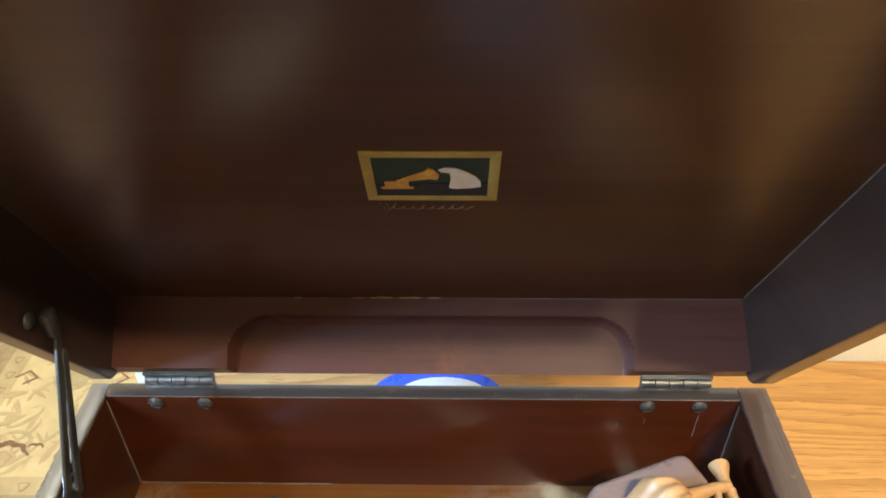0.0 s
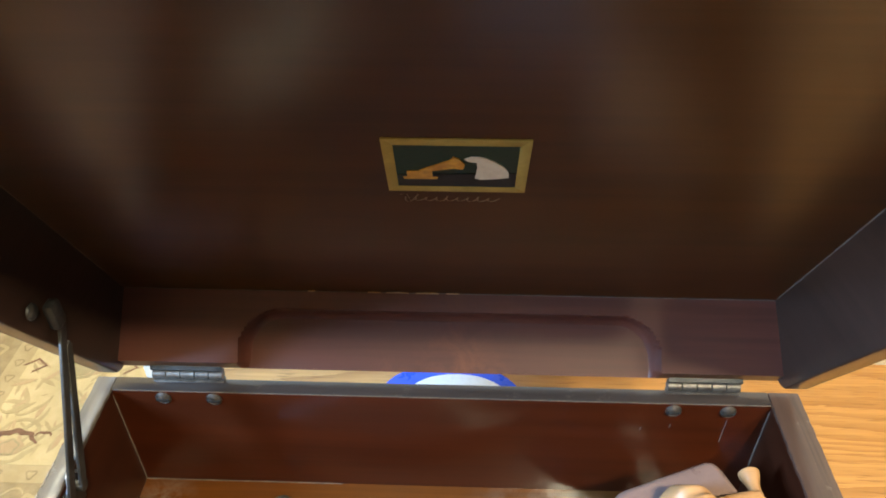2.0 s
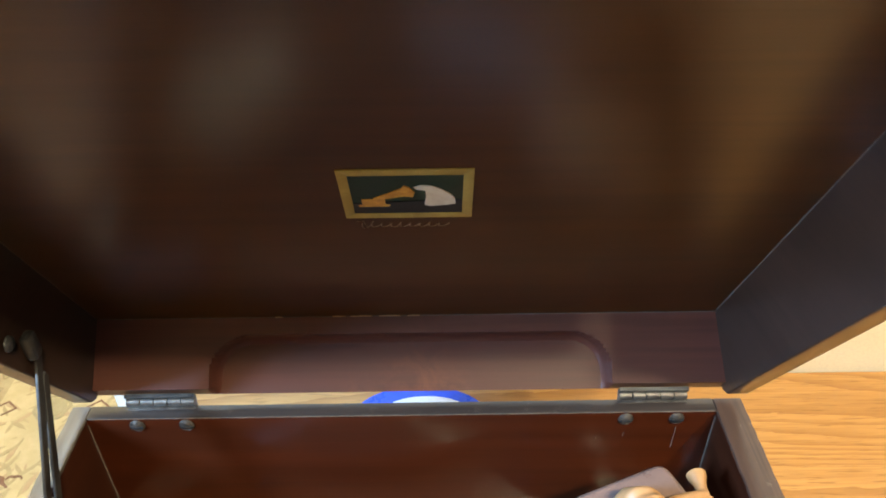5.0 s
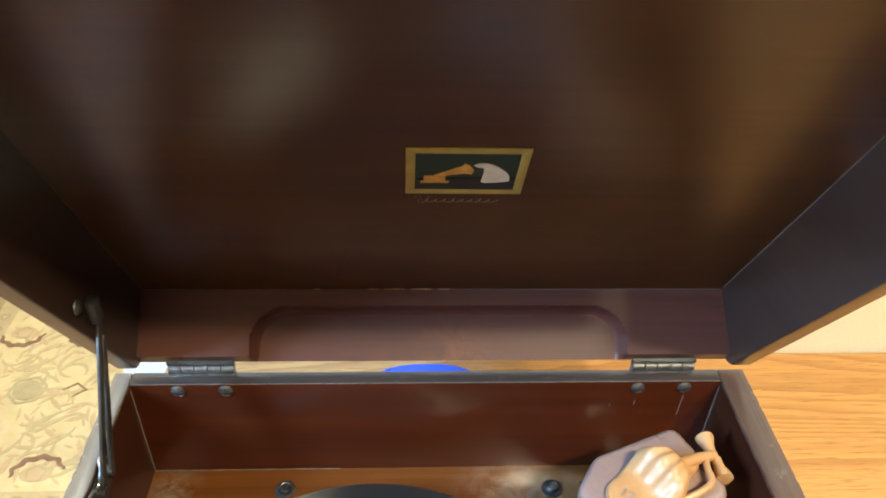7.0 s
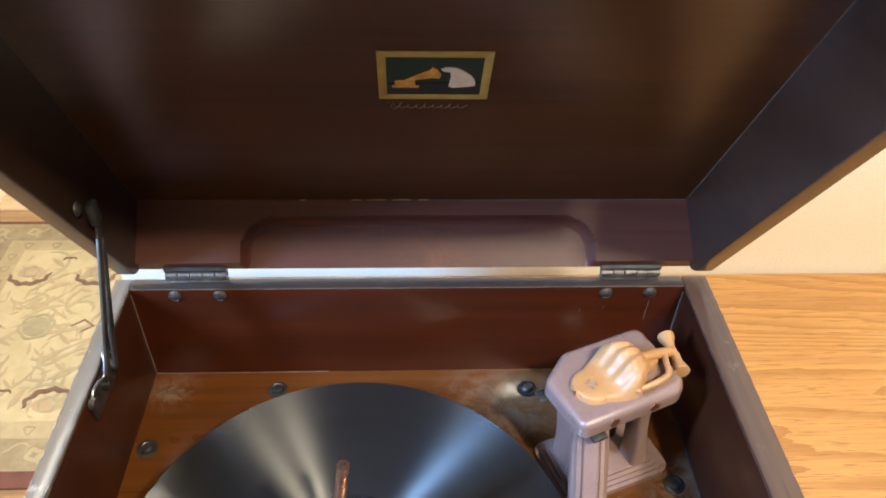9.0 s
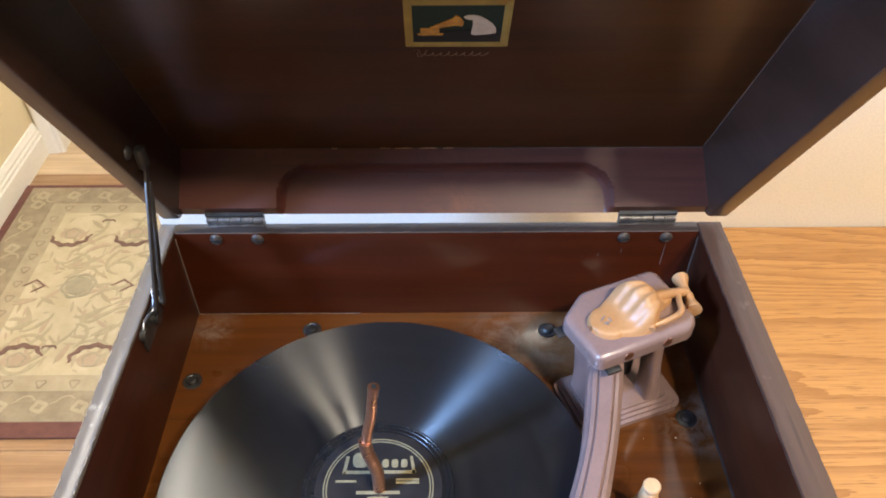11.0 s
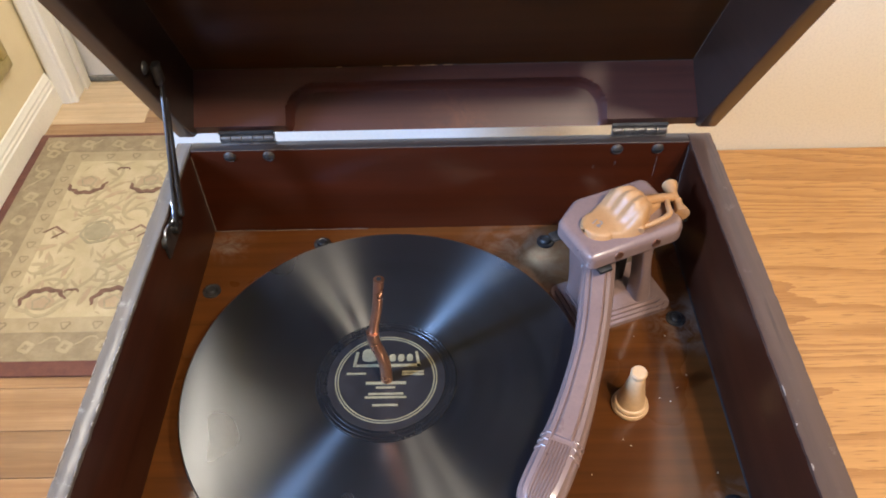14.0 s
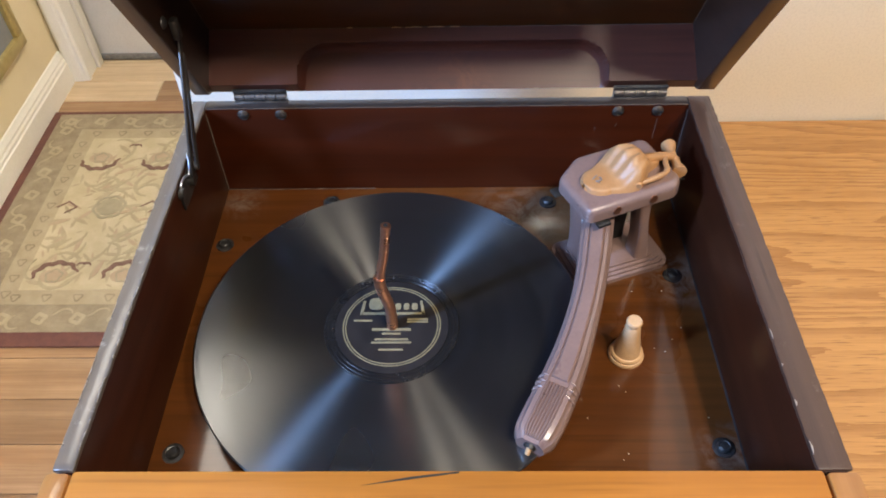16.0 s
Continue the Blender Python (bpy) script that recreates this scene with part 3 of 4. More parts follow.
motif(buds, 0.0095, R_SAGE, "faint sage scrolling stems")
motif(rounds, 0.0097, R_OLIVE, "olive medallions")
motif(rings, 0.0100, R_OLIVE, "olive rings")
motif(arcs, 0.0100, R_PLUM, "brown burgundy palmette outlines")
motif(flowers, 0.0076, R_GUARD, "pale border flowers")
motif(dots, 0.0075, R_GUARD, "sand border scrolls")
motif(guard, 0.0084, R_TAUPE, "taupe band rings")

# ---------------------------------------------------------------- table
TX0, TX1, TY0, TY1 = -0.042, 1.50, -0.41, 0.183
table = thing("table", (0.7, -0.17, 0), "oak table with open grain standing against the wall", "table")
part("tabletop", block(TX0, TX1, TY0, TY1, TABLE - 0.028, TABLE, 0.003), OAK, table)
part("apron", block(TX0 + 0.04, TX1 - 0.04, TY0 + 0.04, TY0 + 0.06, TABLE - 0.12, TABLE - 0.028), OAK, table)
part("apron", block(TX0 + 0.04, TX1 - 0.04, TY1 - 0.06, TY1 - 0.04, TABLE - 0.12, TABLE - 0.028), OAK, table)
for x in (TX0 + 0.03, TX1 - 0.08):
    for y in (TY0 + 0.03, TY1 - 0.08):
        part("leg", block(x, x + 0.05, y, y + 0.05, 0.0, TABLE - 0.0285, 0.004), OAK, table)

tub = thing("plastic_lid", (0.192, 0.107, TABLE), "blue plastic lid with a white oval lying on the table", "lid")
part("rim", prism(oval(0.192, 0.107, 0.062, 0.058, 48, 2.5), TABLE, TABLE + 0.005, flat, 0.0015), BLUE, tub)
part("inlay", prism(oval(0.197, 0.103, 0.049, 0.050, 48, 2.3), TABLE + 0.0051, TABLE + 0.0066, flat, 0.0005), WHITE_PLASTIC, tub, "white oval inlay")

# ---------------------------------------------------------------- record player cabinet
BX0, BX1, BY0, BY1 = 0.0, 0.382, -0.325, 0.0018
IX0, IX1, IY0, IY1 = 0.0100, 0.366, -0.292, -0.0068
FLOORZ = 0.868
player = thing("record_player", (0.19, -0.16, TABLE), "open mahogany tabletop record player with raised lid on the oak table", "record player")
SKIN = 0.004
part("side_wall", block(BX0 + 0.001, IX0, IY0, BY1, TABLE + 0.01, RIMZ - 0.003, 0.0008), MAHOGANY_Y, player, "dark varnished side")
part("side_wall", block(IX1, BX1 - 0.001, IY0, BY1, TABLE + 0.01, RIMZ - 0.003, 0.0008), MAHOGANY_Y, player, "dark varnished side")
part("back_wall", block(IX0, IX1, IY1, BY1, TABLE + 0.01, RIMZ - 0.0012, 0.0005), MAHOGANY, player, "dark varnished back")
part("front_panel", block(BX0 + 0.0105, BX1 - 0.014, BY0, IY0, TABLE + 0.01, RIMZ + 0.0005, 0.002), HONEY, player, "honey varnished front ledge")
part("front_edge", block(BX0 - 0.003, BX0 + 0.0102, BY0 - 0.004, IY0 - 0.0005, TABLE + 0.01, RIMZ + 0.0005, 0.003), HONEY_Y, player, "honey varnished end strip")
part("front_edge", block(BX1 - 0.0132, BX1 + 0.003, BY0 - 0.004, IY0 - 0.0005, TABLE + 0.01, RIMZ + 0.0005, 0.003), HONEY_Y, player, "honey varnished end strip")
part("base_plinth", block(BX0 - 0.004, BX1 + 0.004, BY0 - 0.005, BY1 + 0.002, TABLE, TABLE + 0.012, 0.003), HONEY, player, "honey varnished plinth")


def worn(bm, amount, seed):
    """Slightly chipped, uneven edges."""
    bmesh.ops.subdivide_edges(bm, edges=[e for e in bm.edges if e.calc_length() > 0.05], cuts=90, use_grid_fill=True)
    for v in bm.verts:
        d = noise.noise(v.co * 160 + Vector((seed, 0, 0))) + 0.6 * noise.noise(v.co * 420 + Vector((0, seed, 0)))
        v.co.x += amount * d
        v.co.z += 0.4 * amount * min(0, d)
    return bm


part("rim_strip", worn(block(BX0, IX0 + 0.0006, IY0, BY1, RIMZ - 0.003, RIMZ, 0.0009), 0.0005, 3), RIM_LIT, player, "chipped grey-brown rim")
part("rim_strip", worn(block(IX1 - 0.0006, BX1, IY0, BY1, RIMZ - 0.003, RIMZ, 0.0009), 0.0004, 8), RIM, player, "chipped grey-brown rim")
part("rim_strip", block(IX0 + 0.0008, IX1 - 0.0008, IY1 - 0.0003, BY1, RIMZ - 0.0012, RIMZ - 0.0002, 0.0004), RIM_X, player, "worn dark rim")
part("motor_board", block(IX0, IX1, IY0, IY1, FLOORZ - 0.012, FLOORZ), BOARD, player, "brown varnished motor board")

BOLT = [(0.0066, 0), (0.0066, 0.0008), (0.0056, 0.0012), (0.0044, 0.0012), (0.0042, 0.0022), (0.0036, 0.0030), (0.0030, 0.0026), (0.0026, 0.0031), (0, 0.0033)]
for x, y in ((0.0195, -0.069), (0.023, -0.241), (0.096, -0.023), (0.268, -0.025), (0.351, -0.102), (0.355, -0.238)):
    part("bolt", lathe(BOLT, (x, y, FLOORZ), 24), STEEL, player, "dark domed bolt")
for x in (0.038, 0.066, 0.315, 0.344):
    m = pose(0, 0, 0, 90, 0, 0)
    b = part("hinge_screw", lathe([(0.0044, 0), (0.0044, 0.0005), (0.0036, 0.0011), (0.0034, 0.0009), (0.0026, 0.0015), (0.0012, 0.0018), (0, 0.0019)], (x, IY1, RIMZ - 0.0068), 20, m), DARK_SCREW, player, "round tarnished screw")
    part("slot", block(x - 0.0034, x + 0.0034, IY1 - 0.0021, IY1 - 0.0012, RIMZ - 0.0072, RIMZ - 0.0064), BLACK, b)

# ---------------------------------------------------------------- lid: x across, u from the hinge outwards, n to the outside
TILT_L = radians(29.0)
US, UC = -math.sin(TILT_L), math.cos(TILT_L)
HY, HZ = 0.004, 0.957


def lid_at(x, u, n):
    return (x, HY + u * US + n * UC, HZ + u * UC - n * US)


LX0, LX1, LEN, DEEP = 0.018, 0.365, 0.345, 0.037
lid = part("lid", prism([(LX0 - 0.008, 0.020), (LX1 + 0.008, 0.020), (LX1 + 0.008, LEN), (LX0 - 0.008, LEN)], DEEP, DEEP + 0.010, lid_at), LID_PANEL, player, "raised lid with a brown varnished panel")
SIDE = [(0.0, 0.001), (0.0015, -0.003), (0.006, -0.0060), (LEN + 0.012, -0.0240), (LEN + 0.012, DEEP + 0.0105), (0.014, DEEP + 0.0105)]


def lid_side(outer, deep, rim):
    """A side of the lid: its inner face leans from the panel out to the rim."""
    bm = prism(SIDE, 0.0, 1.0, lambda a, b, c: (c, a, b))
    for v in bm.verts:
        k, u, n = v.co
        inside = rim + (deep - rim) * (n + 0.006) / (DEEP + 0.006)
        v.co = lid_at(inside if k > 0.5 else outer, u, n)
    bmesh.ops.bevel(bm, geom=bm.edges[:], offset=0.0010, segments=2, affect="EDGES", profile=0.5)
    return bm


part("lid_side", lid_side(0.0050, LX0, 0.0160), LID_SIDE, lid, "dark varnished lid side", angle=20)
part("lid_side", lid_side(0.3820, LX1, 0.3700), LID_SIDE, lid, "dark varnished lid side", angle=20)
part("lid_front", prism([(LX0, LEN), (LX1, LEN), (LX1, LEN + 0.012), (LX0, LEN + 0.012)], -0.016, DEEP + 0.010, lid_at), MAHOGANY, lid, "dark varnished lid front")


def lid_back():
    """The slanting back of the lid, with a long rounded hollow that runs out at its lower edge."""
    bm = bmesh.new()
    nx, ns = 240, 48
    XA, XB = LX0 - 0.004, LX1 + 0.0065
    u0, n0, u1, n1 = 0.0095, 0.0, 0.023, DEEP
    ln = math.hypot(u1 - u0, n1 - n0)
    eu, en = (u1 - u0) / ln, (n1 - n0) / ln
    grid = []
    for j in range(ns + 1):
        row = []
        s = ln * j / ns
        for i in range(nx + 1):
            x = XA + (XB - XA) * i / nx
            qx, qs = abs(x - 0.1935) - 0.1120 + 0.0220, s - 0.0290 + 0.0220
            edge = math.hypot(max(qx, 0.0), max(qs, 0.0)) + min(max(qx, qs), 0.0) - 0.0220
            t = min(1.0, max(0.0, -edge / 0.0090))
            depth = 0.0130 * math.sqrt(1 - (1 - t) ** 2)
            row.append(bm.verts.new(lid_at(x, u0 + eu * s - en * depth, n0 + en * s + eu * depth)))
        grid.append(row)
    for a, b in zip(grid, grid[1:]):
        for i in range(nx):
            bm.faces.new((a[i], a[i + 1], b[i + 1], b[i]))
    o0 = [bm.verts.new(lid_at(XA + (XB - XA) * i / nx, -0.0015, 0.0)) for i in range(nx + 1)]
    o1 = [bm.verts.new(lid_at(XA + (XB - XA) * i / nx, 0.013, DEEP + 0.010)) for i in range(nx + 1)]
    for i in range(nx):
        bm.faces.new((o0[i], o0[i + 1], grid[0][i + 1], grid[0][i]))
        bm.faces.new((o0[i], o0[i + 1], o1[i + 1], o1[i]))
        bm.faces.new((o1[i], o1[i + 1], grid[-1][i + 1], grid[-1][i]))
    return bm


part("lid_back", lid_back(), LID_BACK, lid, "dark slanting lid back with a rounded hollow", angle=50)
# chips of bare wood along the seam between panel and back
chips = []
crng = random.Random(9)
for x0, x1 in ((0.150, 0.157), (0.160, 0.172), (0.176, 0.188), (0.192, 0.199), (0.118, 0.122)):
    n = 7
    lower = [(x0 + (x1 - x0) * i / n, 0.0232 + 0.0002 * crng.random()) for i in range(n + 1)]
    upper = [(x0 + (x1 - x0) * i / n, 0.0235 + 0.0014 * crng.random() * math.sin(math.pi * i / n)) for i in range(n, -1, -1)]
    chips.append(prism(lower + upper, DEEP - 0.0005, DEEP + 0.0002, lid_at))
part("bare_chip", joined(*chips), surface("bare_wood", (0.34, 0.20, 0.09), (0.44, 0.28, 0.14)), lid, "pale chips of bare wood")["kind"] = "stuff"

# transfer on the lid panel: frame, field and plain shapes
PX0, PX1, PU0, PU1, FW = 0.1720, 0.2240, 0.1435, 0.1818, 0.0040
ON = DEEP - 0.0004
part("emblem_field", prism([(PX0 + FW, PU0 + FW), (PX1 - FW, PU0 + FW), (PX1 - FW, PU1 - FW), (PX0 + FW, PU1 - FW)], ON, DEEP + 0.001, lid_at), GREEN, lid, "dark green field")
corner = [(PX0, PU0), (PX1, PU0), (PX1, PU1), (PX0, PU1)]
inner = [(PX0 + FW, PU0 + FW), (PX1 - FW, PU0 + FW), (PX1 - FW, PU1 - FW), (PX0 + FW, PU1 - FW)]
for i in range(4):
    j = (i + 1) % 4
    part("emblem_border", prism([corner[i], corner[j], inner[j], inner[i]], ON - 0.0002, DEEP + 0.001, lid_at, 0.0001), GOLD, lid, "gold border strip")


def on_emblem(name, outline, material, label, lift=0.0):
    part(name, prism([(PX0 + (PX1 - PX0) * a, PU0 + (PU1 - PU0) * b) for a, b in outline], ON - 0.0003 - lift, DEEP, lid_at), material, lid, label)


on_emblem("dark_ground", [(0.08, 0.13), (0.92, 0.13), (0.92, 0.40), (0.08, 0.34)], LABEL, "dark lower field")
on_emblem("gilt_box", [(0.125, 0.27), (0.36, 0.27), (0.37, 0.31), (0.33, 0.32), (0.33, 0.42), (0.15, 0.42), (0.15, 0.32), (0.12, 0.31)], ORANGE, "gilt box shape", 0.0001)
on_emblem("gilt_cone", [(0.24, 0.44), (0.29, 0.42), (0.48, 0.49), (0.545, 0.47), (0.56, 0.56), (0.52, 0.66), (0.48, 0.70), (0.46, 0.64)], ORANGE, "gilt cone shape", 0.0002)
on_emblem("pale_shape", [(0.63, 0.30), (0.67, 0.27), (0.72, 0.28), (0.80, 0.29), (0.87, 0.32), (0.865, 0.42), (0.83, 0.52), (0.76, 0.62), (0.70, 0.68), (0.655, 0.70), (0.60, 0.70), (0.555, 0.66), (0.58, 0.62), (0.64, 0.60), (0.645, 0.48)], PALE, "pale rounded shape", 0.0001)
# worn script mark below it, as plain strokes
wave = []
for k in range(64):
    t = k / 63
    amp = 0.0016 + 0.0013 * max(0.0, math.sin(t * 19.0)) * (1 if t < 0.2 or 0.4 < t < 0.5 or t > 0.75 else 0.25)
    wave.append(lid_at(0.1770 + 0.0375 * t + 0.0011 * math.cos(t * 58.0), 0.1360 + amp * math.sin(t * 58.0 + 0.8), DEEP))
part("script_mark", tube(wave, 0.00030, 6), DULL, lid, "faded gilt squiggle")
part("script_mark", tube([lid_at(0.1760, 0.1395, DEEP), lid_at(0.1785, 0.1402, DEEP), lid_at(0.1800, 0.1335, DEEP), lid_at(0.1830, 0.1400, DEEP)], 0.00032, 6), DULL, lid, "faded gilt squiggle")
# dusty seams where panel, back and sides of the lid meet
part("seam", tube([lid_at(LX0, 0.0232, DEEP - 0.0002), lid_at(LX1, 0.0232, DEEP - 0.0002)], 0.00028, 6), DUST, lid, "thin dusty seam")
part("seam", tube([lid_at(LX0, 0.026, DEEP - 0.0002), lid_at(LX0, LEN, DEEP - 0.0002)], 0.00028, 6), DUST, lid, "thin dusty seam")
part("seam", tube([lid_at(LX1, 0.026, DEEP - 0.0002), lid_at(LX1, LEN, DEEP - 0.0002)], 0.00028, 6), DUST, lid, "thin dusty seam")
part("seam", tube([(IX0 + 0.0003, IY1 - 0.0003, FLOORZ), (IX0 + 0.0003, IY1 - 0.0003, RIMZ - 0.006)], 0.00035, 6), DUST, player, "thin dusty seam")
part("seam", tube([(IX1 - 0.0003, IY1 - 0.0003, FLOORZ + 0.03), (IX1 - 0.0003, IY1 - 0.0003, RIMZ - 0.006)], 0.00035, 6), DUST, player, "thin dusty seam")
part("seam", tube([(IX0, IY1 - 0.0003, FLOORZ + 0.0002), (IX0 + 0.12, IY1 - 0.0003, FLOORZ + 0.0002)], 0.00035, 6), DUST, player, "thin dusty seam")
part("seam", tube([(IX1 - 0.0002, IY0, FLOORZ + 0.0001), (IX1 - 0.0002, IY1, FLOORZ + 0.0001)], 0.0006, 6), BLACK, player, "thin dark seam")
part("seam", tube([(IX0 + 0.001, IY1 - 0.0003, RIMZ - 0.0011), (IX1 - 0.001, IY1 - 0.0003, RIMZ - 0.0011)], 0.00028, 6), DUST, player, "thin worn edge")
# pale chips along the rim's edges
crng = random.Random(21)
slivers = []
for edge, lo, hi, count in ((BX0 + 0.0006, -0.285, -0.06, 34), (IX0 + 0.0002, -0.290, -0.15, 30), (IX1 - 0.0002, -0.29, -0.20, 5)):
    for k in range(count):
        y0 = crng.uniform(lo, hi)
        l, w = crng.uniform(0.0015, 0.0085), crng.uniform(0.00025, 0.0008)
        s = 1 if edge in (BX0 + 0.0006, IX1 - 0.0002) else -1
        o = [(edge, y0), (edge + s * w * 0.7, y0 + l * 0.3), (edge + s * w, y0 + l * 0.6), (edge, y0 + l)]
        slivers.append(prism(o, RIMZ - 0.0006, RIMZ + 0.00035, flat))
tagged(part("rim_chip", joined(*slivers), surface("bare_edge", (0.30, 0.25, 0.20), (0.42, 0.37, 0.31)), player, "pale chips along the rim"), kind="stuff")
# dust specks on the motor board and a dark scratch on the front ledge
specks = []
for k in range(13):
    x, y, r = crng.uniform(0.25, 0.36), crng.uniform(-0.285, -0.11), crng.uniform(0.0003, 0.0006)
    specks.append(prism(oval(x, y, r, r * 0.7, 6), FLOORZ - 0.0002, FLOORZ + 0.0003, flat))
tagged(part("speck", joined(*specks), surface("pale_specks", (0.5, 0.45, 0.38), (0.6, 0.55, 0.48)), player, "pale dust specks"), kind="stuff")
part("scratch", prism([(0.150, -0.3000), (0.176, -0.2965), (0.196, -0.2938), (0.196, -0.2931), (0.174, -0.2956)], RIMZ, RIMZ + 0.0008, flat), BLACK, player, "dark scratch on the ledge")

# pale hairline scratches on the back board
for x, z0, z1 in ((0.3445, 0.918, 0.936), (0.3150, 0.9285, 0.932), (0.2995, 0.926, 0.9285)):
    part("scratch", tube([(x, IY1 - 0.0001, z0), (x + 0.0004, IY1 - 0.0001, z1)], 0.00018, 5), DUST, player, "pale hairline scratch")

# hinges
for x0, x1 in ((0.032, 0.071), (0.311, 0.350)):
    hinge = part("hinge", block(x0, x1, -0.001, 0.0035, RIMZ - 0.010, RIMZ + 0.0005, 0.0004), SCREW, player, "dark steel butt hinge")
    n = 5
    for k in range(n):
        a, b = x0 + (x1 - x0) * k / n + 0.0003, x0 + (x1 - x0) * (k + 1) / n - 0.0003
        part("knuckle", tube([(a, 0.0015, RIMZ + 0.0034), (b, 0.0015, RIMZ + 0.0034)], 0.0027, 16), SCREW, hinge)
    part("leaf", prism([(x0, -0.001), (x1, -0.001), (x1, 0.004), (x0, 0.004)], -0.003, -0.0008, lid_at), STEEL, hinge)

# lid stay on the side wall: two flat bars, brackets and a spring wire
stay = part("lid_stay", block(0.0104, 0.0122, -0.092, -0.058, RIMZ - 0.022, RIMZ - 0.004, 0.0006), STEEL, player, "dark steel lid stay")


def bar(a, b, wide, thick):
    a, b = Vector(a), Vector(b)
    d = (b - a).normalized()
    s = Vector((1, 0, 0)).cross(d).normalized()
    def place(p, q, c):
        return a + d * p + s * q + Vector((c, 0, 0))
    ln = (b - a).length
    return prism([(0, -wide), (ln, -wide), (ln + wide, 0), (ln, wide), (0, wide), (-wide, 0)], -thick / 2, thick / 2, place, 0.0003, 1)


part("stay_bar", bar((0.0195, -0.032, 1.028), (0.0150, -0.075, 0.938), 0.0026, 0.0016), STEEL, stay)
part("stay_bar", bar((0.0190, -0.035, 1.012), (0.0158, -0.062, 0.942), 0.0026, 0.0016), STEEL, stay)
part("lid_bracket", block(0.0172, 0.0225, -0.0400, -0.0320, 1.026, 1.040, 0.0018), STEEL, stay)
part("pivot", tube([(0.0122, -0.074, 0.939), (0.0165, -0.074, 0.939)], 0.0036, 16), STEEL, stay)
part("pivot", tube([(0.0122, -0.062, 0.942), (0.0168, -0.062, 0.942)], 0.0030, 16), STEEL, stay)
part("bracket_screw", lathe([(0.0040, 0), (0.0038, 0.0008), (0.0026, 0.0018), (0, 0.0021)], (0.0172, -0.0455, 1.043), 18, pose(0, 0, 0, 0, 90, 0)), STEEL, stay)
part("spring_wire", tube(smoothed([(0.0150, -0.058, 0.948), (0.0128, -0.064, 0.9545), (0.0140, -0.069, 0.950), (0.0130, -0.074, 0.9445), (0.0128, -0.080, 0.9475), (0.0125, -0.087, 0.9480), (0.0122, -0.091, 0.9430)], 6), 0.0008, 8), BRIGHT, stay, "bent bright wire")
part("wall_screw", tube([(0.0106, -0.090, 0.942), (0.0140, -0.090, 0.942)], 0.0040, 16), STEEL, stay)

# ---------------------------------------------------------------- turntable, spindle, record
RC = (0.1530, -0.1622)
RZ = 0.8905
part("turntable", lathe([(0, FLOORZ + 0.002), (0.030, FLOORZ + 0.002), (0.108, FLOORZ + 0.006), (0.112, FLOORZ + 0.009), (0.112, RZ - 0.0042), (0.110, RZ - 0.0023), (0, RZ - 0.0023)], (*RC, 0), 72), BLACK, player, "dark turntable under the record")
spx, spy = 0.1535, -0.163
low = smoothed([(spx, spy, RZ - 0.002), (spx, spy, RZ + 0.016), (spx - 0.001, spy, RZ + 0.024), (spx - 0.0045, spy + 0.001, RZ + 0.038), (spx - 0.0050, spy + 0.001, RZ + 0.048)], 7)
spindle = part("spindle", tube(low, 0.0036, 18), COPPER, player, "bent copper-coloured spindle")
part("upper_rod", tube(smoothed([(spx - 0.0046, spy + 0.0012, RZ + 0.044), (spx - 0.0036, spy + 0.0025, RZ + 0.053), (spx - 0.0012, spy + 0.0055, RZ + 0.064), (spx + 0.0014, spy + 0.009, RZ + 0.085)], 6), [0.0029] * 18 + [0.0031], 18), COPPER, spindle)
part("tip_hole", lathe([(0.0014, 0), (0.0014, 0.0003), (0, 0.0003)], (spx + 0.0014, spy + 0.009, RZ + 0.0851), 16), BLACK, spindle)

record = thing("record", (*RC, RZ - 0.002), "black shellac record with dark paper label on the turntable", "record")
R0 = 0.1271
prof = [(0.0037, -0.0010), (0.0470, -0.0010), (0.120, -0.0010), (R0 - 0.001, -0.0014), (R0, -0.0002), (R0, 0.0004), (R0 - 0.0008, 0.0011), (0.1235, 0.0009), (0.1225, 0.0008), (0.0455, 0.0008), (0.0445, 0.0004), (0.0037, 0.0004)]
part("disc", lathe([(r, z - 0.001 + 0.0010) for r, z in prof] + [prof[0]], (RC[0], RC[1], RZ - 0.001), 144), SHELLAC, record, "grooved black disc")
DEAD = surface("run_out", (0.010, 0.010, 0.011), (0.014, 0.014, 0.015), (0.22, 0.3), 700, 60)
part("run_out", lathe([(0.0037, 0), (0.0440, 0), (0.0440, 0.0005), (0.0037, 0.0005), (0.0037, 0)], (RC[0], RC[1], RZ - 0.0006), 96), DEAD, record, "smooth black run-out")
for r in (0.0385, 0.0412, 0.0432):
    part("lead_out_groove", lathe([(r - 0.0003, 0), (r, 0.0003), (r + 0.0003, 0), (r - 0.0003, 0)], (RC[0], RC[1], RZ - 0.0001), 96), DEAD, record, "fine lead-out groove")
label = part("paper_label", lathe([(0.0037, 0), (0.0368, 0), (0.0368, 0.0003), (0.0037, 0.0003), (0.0037, 0)], (RC[0], RC[1], RZ), 96), LABEL, record, "black paper label")
for r in (0.0300, 0.0316):
    part("label_ring", lathe([(r - 0.00035, 0), (r + 0.0003, 0), (r + 0.0003, 0.0003), (r - 0.00035, 0.0003), (r - 0.00035, 0)], (RC[0], RC[1], RZ + 0.0002), 96), PRINT, label, "thin pale gold ring")


def on_label(name, outline, label_text):
    part(name, prism([(RC[0] + a, RC[1] + b) for a, b in outline], RZ + 0.0003, RZ + 0.0006, flat), PRINT, label, label_text)


def bars_at(x0, x1, y0, y1):
    return [(x0, y0), (x1, y0), (x1, y1), (x0, y1)]


